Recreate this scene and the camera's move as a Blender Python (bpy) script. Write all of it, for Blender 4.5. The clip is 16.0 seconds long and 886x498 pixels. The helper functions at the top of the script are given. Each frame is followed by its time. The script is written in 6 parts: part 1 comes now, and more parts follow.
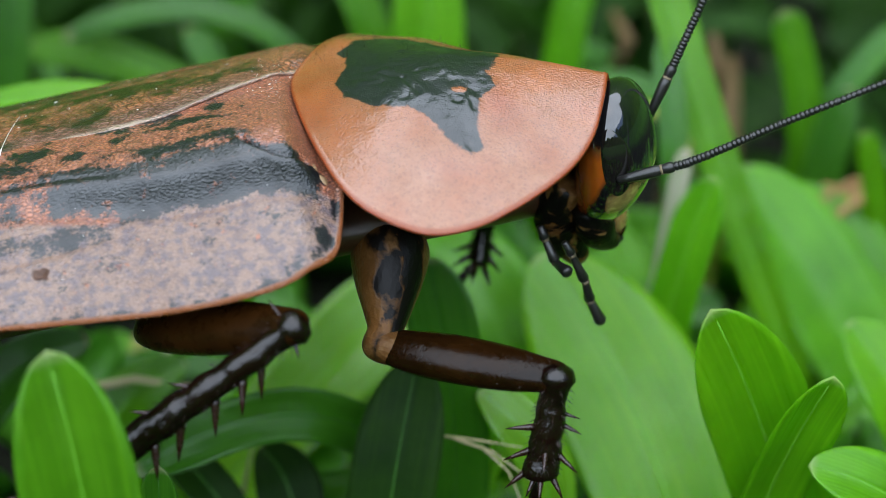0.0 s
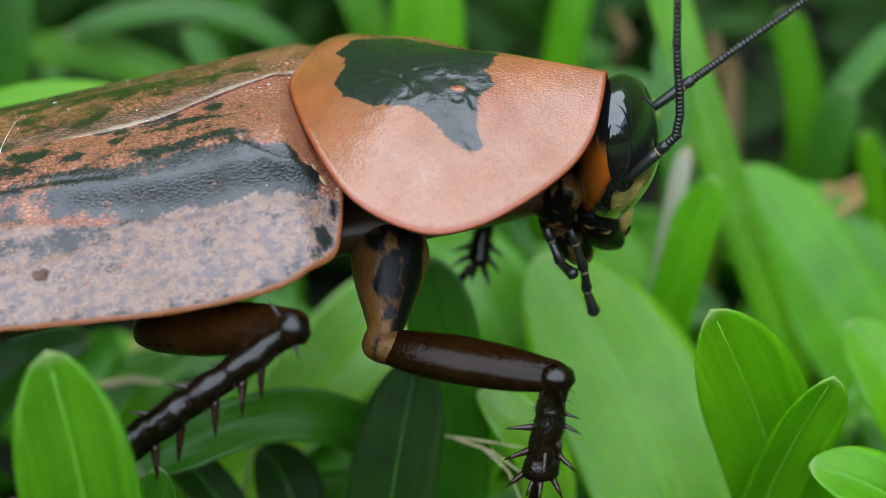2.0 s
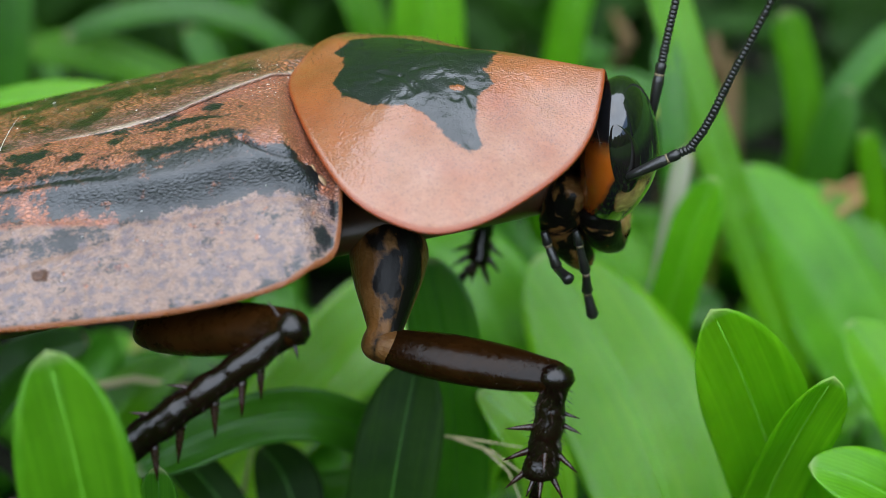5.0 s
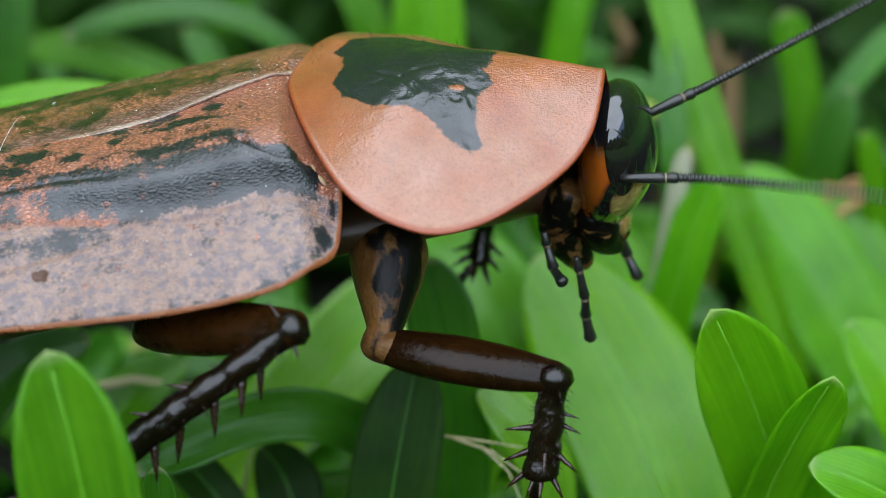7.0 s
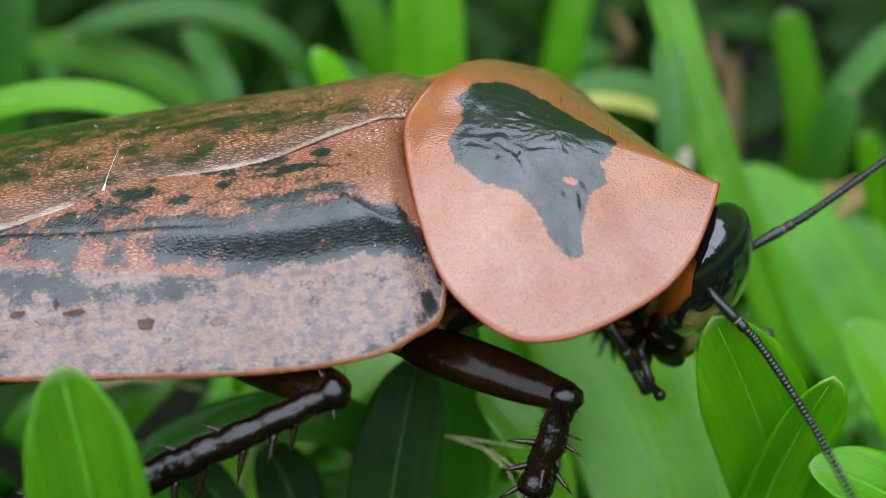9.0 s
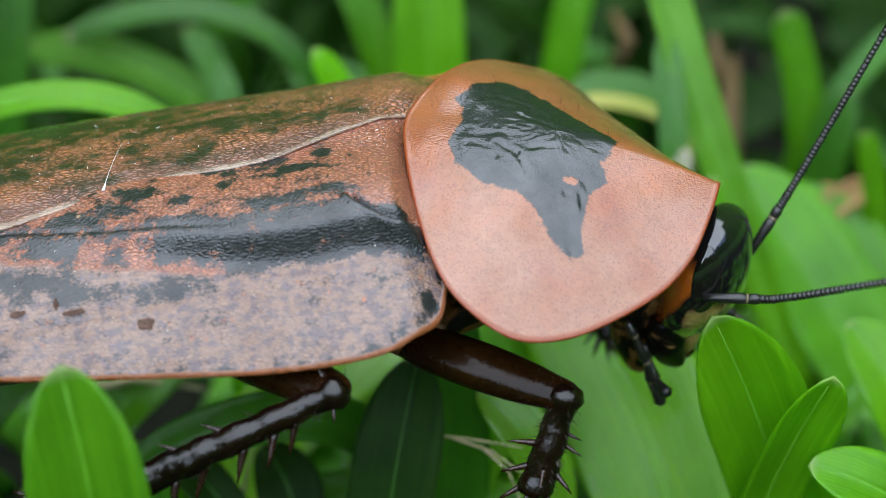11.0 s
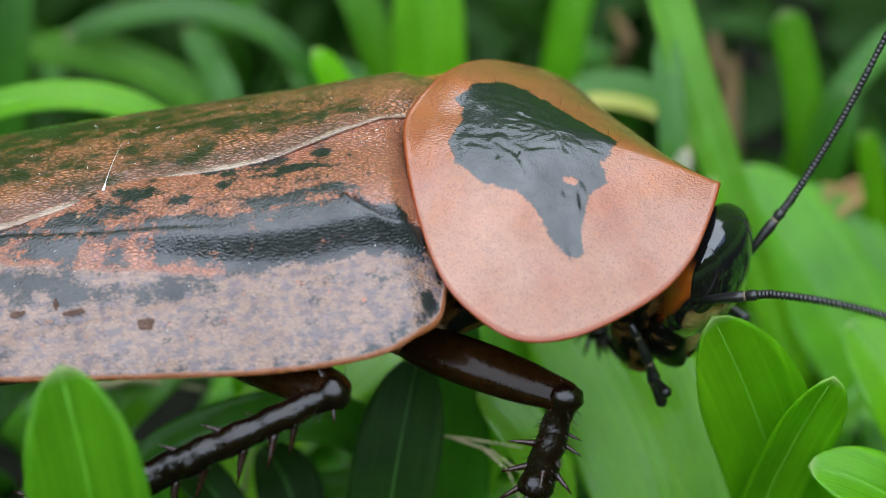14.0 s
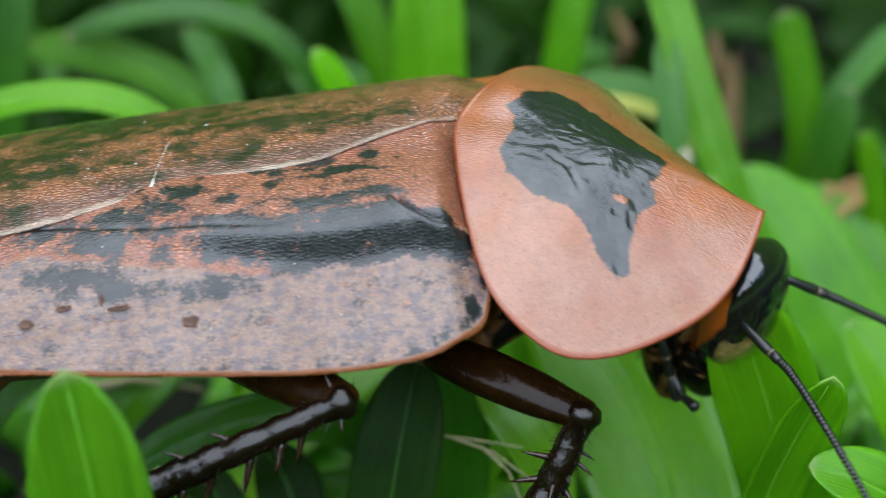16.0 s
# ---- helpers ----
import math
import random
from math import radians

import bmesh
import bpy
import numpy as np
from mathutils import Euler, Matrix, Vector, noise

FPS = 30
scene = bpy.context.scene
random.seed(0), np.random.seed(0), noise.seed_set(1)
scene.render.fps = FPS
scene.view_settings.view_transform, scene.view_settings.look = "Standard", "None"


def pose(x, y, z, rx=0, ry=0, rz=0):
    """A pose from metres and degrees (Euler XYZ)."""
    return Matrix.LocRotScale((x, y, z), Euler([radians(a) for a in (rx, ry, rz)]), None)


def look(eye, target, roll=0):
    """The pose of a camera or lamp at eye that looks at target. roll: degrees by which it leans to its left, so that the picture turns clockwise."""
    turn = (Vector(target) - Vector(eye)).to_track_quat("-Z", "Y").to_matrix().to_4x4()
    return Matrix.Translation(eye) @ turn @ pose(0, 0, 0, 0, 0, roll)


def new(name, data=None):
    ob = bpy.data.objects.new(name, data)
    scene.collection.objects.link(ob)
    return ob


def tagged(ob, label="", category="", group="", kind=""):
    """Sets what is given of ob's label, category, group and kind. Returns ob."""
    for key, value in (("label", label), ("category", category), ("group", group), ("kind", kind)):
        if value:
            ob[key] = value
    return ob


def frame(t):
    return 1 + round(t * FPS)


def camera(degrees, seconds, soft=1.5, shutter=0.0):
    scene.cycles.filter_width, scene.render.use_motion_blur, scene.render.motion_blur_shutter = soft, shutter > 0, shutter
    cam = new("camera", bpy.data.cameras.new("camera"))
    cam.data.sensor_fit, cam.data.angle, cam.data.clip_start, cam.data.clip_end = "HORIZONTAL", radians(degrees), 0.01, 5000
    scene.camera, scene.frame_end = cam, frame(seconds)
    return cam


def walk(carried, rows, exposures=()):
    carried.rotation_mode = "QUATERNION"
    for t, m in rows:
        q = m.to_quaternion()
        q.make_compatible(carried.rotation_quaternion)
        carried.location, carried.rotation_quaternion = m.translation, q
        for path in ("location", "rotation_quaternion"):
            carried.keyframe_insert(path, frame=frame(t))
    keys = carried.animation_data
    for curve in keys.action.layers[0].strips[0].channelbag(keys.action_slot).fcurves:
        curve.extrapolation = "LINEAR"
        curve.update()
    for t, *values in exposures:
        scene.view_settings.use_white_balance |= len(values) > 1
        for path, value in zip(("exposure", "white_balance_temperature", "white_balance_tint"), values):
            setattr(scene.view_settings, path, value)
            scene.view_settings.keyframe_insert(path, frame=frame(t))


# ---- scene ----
EYE, AIM = (0, -0.110, 0.085), (0, 0, 0.029)
cam = camera(24, 16.0, soft=0.65, shutter=0.5)
walk(cam, [(0.0, look(EYE, AIM)), (16.0, look(EYE, AIM))])
cam.data.dof.use_dof = True
cam.data.dof.focus_distance = 0.116
cam.data.dof.aperture_fstop = 28

# ---- daylight: bright overcast, sky overhead and behind, trees beyond ----
SUN_HIGH, SUN_TURN = radians(72), radians(205)
world = bpy.data.worlds.new("overcast_sky")
scene.world = world
world.use_nodes = True
wn = world.node_tree.nodes
sky = wn.new("ShaderNodeTexSky")
sky.sky_type = "NISHITA"
sky.sun_disc = False
sky.sun_elevation, sky.sun_rotation = SUN_HIGH, SUN_TURN
sky.air_density, sky.dust_density = 1.0, 0.3
world.node_tree.links.new(sky.outputs[0], wn["Background"].inputs[0])
wn["Background"].inputs[1].default_value = 0.10
sun_data = bpy.data.lights.new("sun", "SUN")
sun_data.energy, sun_data.angle, sun_data.color = 2.45, radians(120), (0.885, 0.945, 0.97)
sun = new("sun", sun_data)
sun.matrix_world = look((0, 0, 0), (-math.sin(SUN_TURN) * math.cos(SUN_HIGH), -math.cos(SUN_TURN) * math.cos(SUN_HIGH), -math.sin(SUN_HIGH)))
scene.view_settings.exposure = 1.74

MM = 0.001


# ---- materials ----
def nodes_of(name):
    m = bpy.data.materials.new(name)
    m.use_nodes = True
    nt = m.node_tree
    return m, nt, nt.nodes["Principled BSDF"]


def link(nt, a, b):
    nt.links.new(a, b)


def noise_node(nt, scale, detail=4.0, rough=0.55, stretch=None, kind="Object"):
    co = nt.nodes.new("ShaderNodeTexCoord")
    out = co.outputs[kind]
    if stretch:
        mp = nt.nodes.new("ShaderNodeMapping")
        mp.inputs["Scale"].default_value = stretch
        link(nt, out, mp.inputs[0])
        out = mp.outputs[0]
    n = nt.nodes.new("ShaderNodeTexNoise")
    n.inputs["Scale"].default_value = scale
    n.inputs["Detail"].default_value = detail
    n.inputs["Roughness"].default_value = rough
    link(nt, out, n.inputs["Vector"])
    return n


def ramp(nt, src, stops):
    r = nt.nodes.new("ShaderNodeValToRGB")
    e = r.color_ramp.elements
    while len(e) < len(stops):
        e.new(0.5)
    for el, (p, c) in zip(e, stops):
        el.position, el.color = p, (*c, 1)
    link(nt, src, r.inputs[0])
    return r.outputs[0]


def mix(nt, fac, a, b, mode="MIX"):
    m = nt.nodes.new("ShaderNodeMix")
    m.data_type, m.blend_type = "RGBA", mode
    for sock, v in ((m.inputs[0], fac), (m.inputs[6], a), (m.inputs[7], b)):
        if isinstance(v, (int, float)):
            sock.default_value = v
        elif isinstance(v, tuple):
            sock.default_value = (*v, 1)
        else:
            link(nt, v, sock)
    return m.outputs[2]


def maths(nt, op, a, b=0.0, clamp=False):
    m = nt.nodes.new("ShaderNodeMath")
    m.operation, m.use_clamp = op, clamp
    for sock, v in ((m.inputs[0], a), (m.inputs[1], b)):
        if isinstance(v, (int, float)):
            sock.default_value = v
        else:
            link(nt, v, sock)
    return m.outputs[0]


def attr(nt, name):
    a = nt.nodes.new("ShaderNodeAttribute")
    a.attribute_name = name
    return a.outputs["Fac"]


def bump(nt, bsdf, height, strength, dist, coat=1.0):
    for socket, k in (("Normal", 1.0), ("Coat Normal", coat)):
        b = nt.nodes.new("ShaderNodeBump")
        b.inputs["Strength"].default_value, b.inputs["Distance"].default_value = strength * k, dist
        link(nt, height, b.inputs["Height"])
        link(nt, b.outputs[0], bsdf.inputs[socket])


def leaf_material(name, dark, light, vein, thin=0.45, gloss=0.32, shine=0.5):
    """Grass leaf: parallel veins along v, blotches, light passing through."""
    m, nt, p = nodes_of(name)
    uv = nt.nodes.new("ShaderNodeUVMap")
    sep = nt.nodes.new("ShaderNodeSeparateXYZ")
    link(nt, uv.outputs[0], sep.inputs[0])
    wob = noise_node(nt, 220, 3)
    across = maths(nt, "ADD", sep.outputs[0], maths(nt, "MULTIPLY", wob.outputs["Fac"], 0.012))
    vn = maths(nt, "SINE", maths(nt, "MULTIPLY", across, 120.0))
    vn2 = maths(nt, "SINE", maths(nt, "MULTIPLY", across, 41.0))
    veins = maths(nt, "ADD", maths(nt, "MULTIPLY", vn, 0.6), maths(nt, "MULTIPLY", vn2, 0.4))
    big = noise_node(nt, 160, 4, 0.6)
    fine = noise_node(nt, 1500, 3, 0.6)
    streak = nt.nodes.new("ShaderNodeTexNoise")
    lay = nt.nodes.new("ShaderNodeCombineXYZ")
    link(nt, maths(nt, "MULTIPLY", across, 14.0), lay.inputs[0])
    link(nt, maths(nt, "MULTIPLY", sep.outputs[1], 1.6), lay.inputs[1])
    link(nt, lay.outputs[0], streak.inputs["Vector"])
    streak.inputs["Scale"].default_value, streak.inputs["Detail"].default_value = 1.0, 4.0
    col = ramp(nt, big.outputs["Fac"], ((0.3, dark), (0.72, light)))
    col = mix(nt, maths(nt, "MULTIPLY", maths(nt, "ADD", veins, 1.0), 0.07, True), col, vein)
    # yellower patches painted in for light showing through the leaf
    glow = noise_node(nt, 70, 3, 0.6)
    lit = maths(nt, "MULTIPLY", maths(nt, "SUBTRACT", glow.outputs["Fac"], 0.48), 2.6, True)
    col = mix(nt, maths(nt, "MULTIPLY", lit, 0.4), col, mix(nt, 1.0, light, (1.75, 1.25, 1.0), "MULTIPLY"))
    col = mix(nt, maths(nt, "MULTIPLY", maths(nt, "SUBTRACT", streak.outputs["Fac"], 0.5), 2.4, True), col, mix(nt, 1.0, light, (1.45, 1.25, 1.6), "MULTIPLY"))
    col = mix(nt, maths(nt, "MULTIPLY", maths(nt, "SUBTRACT", 0.46, streak.outputs["Fac"]), 1.7, True), col, dark)
    info = nt.nodes.new("ShaderNodeObjectInfo")
    hsv = nt.nodes.new("ShaderNodeHueSaturation")
    link(nt, maths(nt, "ADD", maths(nt, "MULTIPLY", info.outputs["Random"], 0.5), 0.75), hsv.inputs["Value"])
    link(nt, col, hsv.inputs["Color"])
    col = mix(nt, maths(nt, "MULTIPLY", fine.outputs["Fac"], 0.25), hsv.outputs[0], dark)
    # bleached, dry tip
    tip = maths(nt, "MULTIPLY", maths(nt, "SUBTRACT", sep.outputs[1], 0.975), 30.0, True)
    col = mix(nt, maths(nt, "MULTIPLY", tip, 0.6), col, (0.55, 0.5, 0.32))
    # pale flecks, in patches
    fleck = nt.nodes.new("ShaderNodeTexVoronoi")
    fleck.inputs["Scale"].default_value = 1500
    co = nt.nodes.new("ShaderNodeTexCoord")
    link(nt, co.outputs["Object"], fleck.inputs["Vector"])
    patchy = maths(nt, "MULTIPLY", maths(nt, "SUBTRACT", glow.outputs["Fac"], 0.5), 0.55, True)
    speck = maths(nt, "MULTIPLY", maths(nt, "SUBTRACT", patchy, fleck.outputs["Distance"]), 30.0, True)
    col = mix(nt, maths(nt, "MULTIPLY", speck, 0.55), col, (0.55, 0.6, 0.45))
    link(nt, col, p.inputs["Base Color"])
    link(nt, maths(nt, "ADD", maths(nt, "MULTIPLY", streak.outputs["Fac"], 0.35), gloss - 0.17), p.inputs["Roughness"])
    p.inputs["Specular IOR Level"].default_value = shine
    ripple = noise_node(nt, 420, 3, 0.55)
    bump(nt, p, maths(nt, "ADD", maths(nt, "MULTIPLY", veins, 0.5), maths(nt, "MULTIPLY", ripple.outputs["Fac"], 7.0)), 0.4, 0.00006)
    tr = nt.nodes.new("ShaderNodeBsdfTranslucent")
    through_col = mix(nt, 1.0, col, (1.0, 1.0, 0.35), "MULTIPLY")
    gain = nt.nodes.new("ShaderNodeHueSaturation")
    gain.inputs["Value"].default_value = 1.5
    link(nt, through_col, gain.inputs["Color"])
    link(nt, gain.outputs[0], tr.inputs["Color"])
    ms = nt.nodes.new("ShaderNodeMixShader")
    ms.inputs[0].default_value = thin
    link(nt, p.outputs[0], ms.inputs[1])
    link(nt, tr.outputs[0], ms.inputs[2])
    link(nt, ms.outputs[0], nt.nodes["Material Output"].inputs["Surface"])
    return m


LEAF = leaf_material("grass_leaf", (0.06, 0.23, 0.003), (0.125, 0.39, 0.005), (0.13, 0.42, 0.012), 0.5)
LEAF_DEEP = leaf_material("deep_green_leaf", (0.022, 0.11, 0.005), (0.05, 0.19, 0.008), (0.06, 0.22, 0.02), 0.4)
LEAF_BRIGHT = leaf_material("young_leaf", (0.10, 0.32, 0.004), (0.17, 0.47, 0.006), (0.18, 0.5, 0.015), 0.55)
# near-black copy of the leaf: shade under and between leaves put into colour
LEAF_SHADE = leaf_material("shaded_leaf", (0.006, 0.026, 0.002), (0.018, 0.06, 0.004), (0.022, 0.07, 0.008), 0.3, 0.5, 0.12)
# pale copy of the leaf: strong light through it is put into colour
LEAF_PALE_LIT = leaf_material("pale_lit_leaf", (0.20, 0.46, 0.02), (0.32, 0.62, 0.05), (0.3, 0.6, 0.06), 0.6, 0.24, 0.8)
# brighter leaf copy; the light on the broad leaf is in its colour
LEAF_LIT = leaf_material("lit_leaf", (0.13, 0.37, 0.008), (0.21, 0.50, 0.014), (0.2, 0.5, 0.03), 0.55, 0.28, 0.55)
LEAF_MID = leaf_material("grown_leaf", (0.045, 0.17, 0.003), (0.09, 0.29, 0.005), (0.10, 0.33, 0.012), 0.5, 0.4, 0.3)
LEAF_YELLOW = leaf_material("yellowing_leaf", (0.22, 0.28, 0.03), (0.42, 0.40, 0.10), (0.45, 0.45, 0.15), 0.35)
LEAF_BLEACHED = leaf_material("bleached_leaf", (0.40, 0.40, 0.26), (0.62, 0.60, 0.48), (0.6, 0.58, 0.44), 0.3, 0.6)
LEAF_DRY = leaf_material("dry_leaf", (0.22, 0.11, 0.03), (0.48, 0.30, 0.12), (0.5, 0.36, 0.18), 0.2, 0.7)


def plain(name, c1, c2, scale, rough=(0.4, 0.6), spec=0.5, relief=0.2, dist=0.0001, metal=0.0):
    m, nt, p = nodes_of(name)
    a = noise_node(nt, scale, 5, 0.6)
    b = noise_node(nt, scale * 7, 3, 0.6)
    f = maths(nt, "ADD", maths(nt, "MULTIPLY", a.outputs["Fac"], 0.7), maths(nt, "MULTIPLY", b.outputs["Fac"], 0.3))
    link(nt, ramp(nt, f, ((0.3, c1), (0.7, c2))), p.inputs["Base Color"])
    r = nt.nodes.new("ShaderNodeMapRange")
    r.inputs[3].default_value, r.inputs[4].default_value = rough
    link(nt, b.outputs["Fac"], r.inputs[0])
    link(nt, r.outputs[0], p.inputs["Roughness"])
    p.inputs["Specular IOR Level"].default_value = spec
    bump(nt, p, f, relief, dist)
    return m


def ground_material():
    """Soil colour darkened for the shade under leaves, blending into lawn green farther off."""
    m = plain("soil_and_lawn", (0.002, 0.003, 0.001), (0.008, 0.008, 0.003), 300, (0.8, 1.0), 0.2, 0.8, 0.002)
    nt = m.node_tree
    p = nt.nodes["Principled BSDF"]
    soil = p.inputs["Base Color"].links[0].from_socket
    co = nt.nodes.new("ShaderNodeTexCoord")
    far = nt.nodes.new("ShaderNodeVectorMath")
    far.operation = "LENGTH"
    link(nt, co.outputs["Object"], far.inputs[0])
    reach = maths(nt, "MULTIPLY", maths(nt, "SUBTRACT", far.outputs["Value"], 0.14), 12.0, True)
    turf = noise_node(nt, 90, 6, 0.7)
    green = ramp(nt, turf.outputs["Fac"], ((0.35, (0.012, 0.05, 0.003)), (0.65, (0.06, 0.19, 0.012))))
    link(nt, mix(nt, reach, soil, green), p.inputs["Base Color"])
    return m


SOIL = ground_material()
WOODS = plain("far_woods", (0.04, 0.11, 0.008), (0.13, 0.28, 0.02), 0.8, (0.8, 1.0), 0.1, 1.0, 0.3)
LEG = plain("dark_leg_shell", (0.0015, 0.0009, 0.0007), (0.008, 0.0028, 0.0016), 520, (0.05, 0.26), 0.42, 0.45, 0.0003)
FEMUR = plain("brown_leg_shell", (0.003, 0.0013, 0.0004), (0.018, 0.0066, 0.0013), 300, (0.10, 0.32), 0.17, 0.6, 0.0002)
THIGH = plain("translucent_brown_shell", (0.004, 0.0016, 0.0005), (0.032, 0.011, 0.0018), 220, (0.18, 0.4), 0.1, 0.5, 0.0002)
BELLY = plain("belly_shell", (0.02, 0.009, 0.004), (0.06, 0.025, 0.01), 250, (0.3, 0.5), 0.4, 0.3, 0.0002)
SPINE = plain("spine_horn", (0.005, 0.002, 0.0015), (0.03, 0.008, 0.005), 900, (0.2, 0.35), 0.5, 0.1, 0.0001)
STRAW = plain("straw", (0.30, 0.26, 0.12), (0.55, 0.48, 0.28), 500, (0.6, 0.8), 0.3, 0.3, 0.0001)
STRAW_BROWN = plain("brown_straw", (0.05, 0.032, 0.012), (0.15, 0.095, 0.035), 500, (0.6, 0.8), 0.3, 0.3, 0.0001)
FEELER = plain("feeler_shell", (0.006, 0.006, 0.006), (0.02, 0.018, 0.016), 900, (0.22, 0.4), 0.5, 0.1, 0.00005)
EYE_MAT = plain("compound_eye", (0.004, 0.004, 0.004), (0.012, 0.009, 0.008), 2500, (0.04, 0.10), 0.8, 0.05, 0.00002)
PALE_JOINT = plain("pale_joint", (0.08, 0.06, 0.035), (0.18, 0.14, 0.08), 900, (0.4, 0.6), 0.4, 0.2, 0.00008)


def cell_co(nt):
    co = nt.nodes.new("ShaderNodeTexCoord")
    mp = nt.nodes.new("ShaderNodeMapping")
    mp.inputs["Scale"].default_value = (0.75, 1.4, 1.4)
    link(nt, co.outputs["Object"], mp.inputs[0])
    return mp.outputs[0]


def shell_material(name, base, base2, edge, pale, pale2, pits, gloss, blackness=(0.006, 0.008, 0.009), soft=(0.42, 0.58), speckle=0.35, cells=2600, wrinkle=1.0, coat=0.5, spots=(0.36, 0.56), shine=0.1, relief=0.00012, wet=0.0, net=0.0, dots=0.0, film=0.3, spec=0.35, wear=0.42, pepper=0.0, bias=0.5):
    """Chitin: pigment from the mesh's layers black, pale and rim, fine pitted relief, clear glossy coat."""
    m, nt, p = nodes_of(name)
    big = noise_node(nt, 240, 5, 0.6)
    mid = noise_node(nt, 1300, 4, 0.65)
    fine = noise_node(nt, 4200, 3, 0.6, (1, 1.7, 1))
    col = ramp(nt, big.outputs["Fac"], ((0.32, base), (0.68, base2)))
    blot = noise_node(nt, 2100, 3, 0.62, (0.8, 1, 1))
    palecol = ramp(nt, blot.outputs["Fac"], ((spots[0], pale), (spots[1], pale2)))
    jit = maths(nt, "ADD", maths(nt, "MULTIPLY", mid.outputs["Fac"], 0.45), maths(nt, "MULTIPLY", fine.outputs["Fac"], 0.55))
    jitter = maths(nt, "MULTIPLY", maths(nt, "SUBTRACT", jit, 0.5), speckle)
    pl = maths(nt, "ADD", maths(nt, "ADD", attr(nt, "pale"), maths(nt, "MULTIPLY", jitter, 0.28)), bias, True)
    col = mix(nt, pl, col, palecol)
    speck = maths(nt, "GREATER_THAN", mid.outputs["Fac"], 0.66)
    col = mix(nt, maths(nt, "MULTIPLY", speck, 0.4), col, base)
    warp = mix(nt, 0.0004, cell_co(nt), mid.outputs["Color"], "ADD")
    fade = 0.78 if pepper else 0.0
    if net:   # dark lines between raised cells, fainter on the pale field
        ed = nt.nodes.new("ShaderNodeTexVoronoi")
        ed.feature = "DISTANCE_TO_EDGE"
        ed.inputs["Scale"].default_value = cells
        link(nt, warp, ed.inputs["Vector"])
        lines = maths(nt, "SUBTRACT", 1.0, maths(nt, "MULTIPLY", ed.outputs["Distance"], 3.6), True)
        lines = maths(nt, "MULTIPLY", lines, maths(nt, "SUBTRACT", 1.0, maths(nt, "MULTIPLY", pl, fade)))
        lines = maths(nt, "MULTIPLY", lines, maths(nt, "MULTIPLY", big.outputs["Fac"], 2.0 * net), True)
        col = mix(nt, lines, col, (0.03, 0.008, 0.006))
        col = mix(nt, maths(nt, "MULTIPLY", attr(nt, "strip"), 0.5), col, (0.55, 0.44, 0.33))
    if dots:   # tiny dark pores
        po = nt.nodes.new("ShaderNodeTexVoronoi")
        po.inputs["Scale"].default_value = 6800
        co = nt.nodes.new("ShaderNodeTexCoord")
        link(nt, co.outputs["Object"], po.inputs["Vector"])
        pore = maths(nt, "SUBTRACT", 1.0, maths(nt, "MULTIPLY", po.outputs["Distance"], 2.5), True)
        pore = maths(nt, "MULTIPLY", pore, maths(nt, "MULTIPLY", mid.outputs["Fac"], 2.0 * dots), True)
        col = mix(nt, pore, col, (0.09, 0.024, 0.009))
    col = mix(nt, attr(nt, "rim"), col, edge)
    bl = maths(nt, "ADD", attr(nt, "black"), jitter)
    fr = nt.nodes.new("ShaderNodeMapRange")
    fr.inputs[1].default_value, fr.inputs[2].default_value = soft
    link(nt, bl, fr.inputs[0])
    if pepper:   # black pits strewn thickly round the blotches, thinly elsewhere
        pv = nt.nodes.new("ShaderNodeTexVoronoi")
        pv.inputs["Scale"].default_value = 3600
        link(nt, warp, pv.inputs["Vector"])
        near = maths(nt, "ADD", maths(nt, "MULTIPLY", attr(nt, "black"), 0.62), maths(nt, "MULTIPLY", maths(nt, "SUBTRACT", big.outputs["Fac"], 0.5), 0.7))
        near = maths(nt, "SUBTRACT", near, maths(nt, "MULTIPLY", pl, 0.12))
        pit = maths(nt, "MULTIPLY", maths(nt, "SUBTRACT", near, maths(nt, "MULTIPLY", pv.outputs["Distance"], 0.75)), 9.0, True)
        col = mix(nt, maths(nt, "MULTIPLY", pit, pepper), col, blackness)
    col = mix(nt, fr.outputs[0], col, blackness)
    link(nt, col, p.inputs["Base Color"])
    rr = nt.nodes.new("ShaderNodeMapRange")
    rr.inputs[3].default_value, rr.inputs[4].default_value = gloss
    link(nt, mid.outputs["Fac"], rr.inputs[0])
    link(nt, rr.outputs[0], p.inputs["Roughness"])
    p.inputs["Specular IOR Level"].default_value = spec
    worn = maths(nt, "ADD", maths(nt, "MULTIPLY", attr(nt, "rim"), 0.8), maths(nt, "MULTIPLY", fr.outputs[0], wear), True)
    film_left = maths(nt, "MULTIPLY", maths(nt, "SUBTRACT", 1.0, worn), coat)
    if net:
        film_left = maths(nt, "MULTIPLY", film_left, maths(nt, "SUBTRACT", 1.0, maths(nt, "MULTIPLY", pl, 0.4)))
    dull = noise_node(nt, 330, 5, 0.65)   # the film is unevenly worn
    film_left = maths(nt, "MULTIPLY", film_left, maths(nt, "ADD", maths(nt, "MULTIPLY", dull.outputs["Fac"], 2.0), -0.02), True)
    link(nt, film_left, p.inputs["Coat Weight"])
    p.inputs["Coat IOR"].default_value = 1.62
    p.inputs["Coat Roughness"].default_value = shine
    vo = nt.nodes.new("ShaderNodeTexVoronoi")
    vo.inputs["Scale"].default_value = cells
    link(nt, warp, vo.inputs["Vector"])
    h = maths(nt, "ADD", maths(nt, "MULTIPLY", fine.outputs["Fac"], 0.7), maths(nt, "MULTIPLY", mid.outputs["Fac"], 0.6))
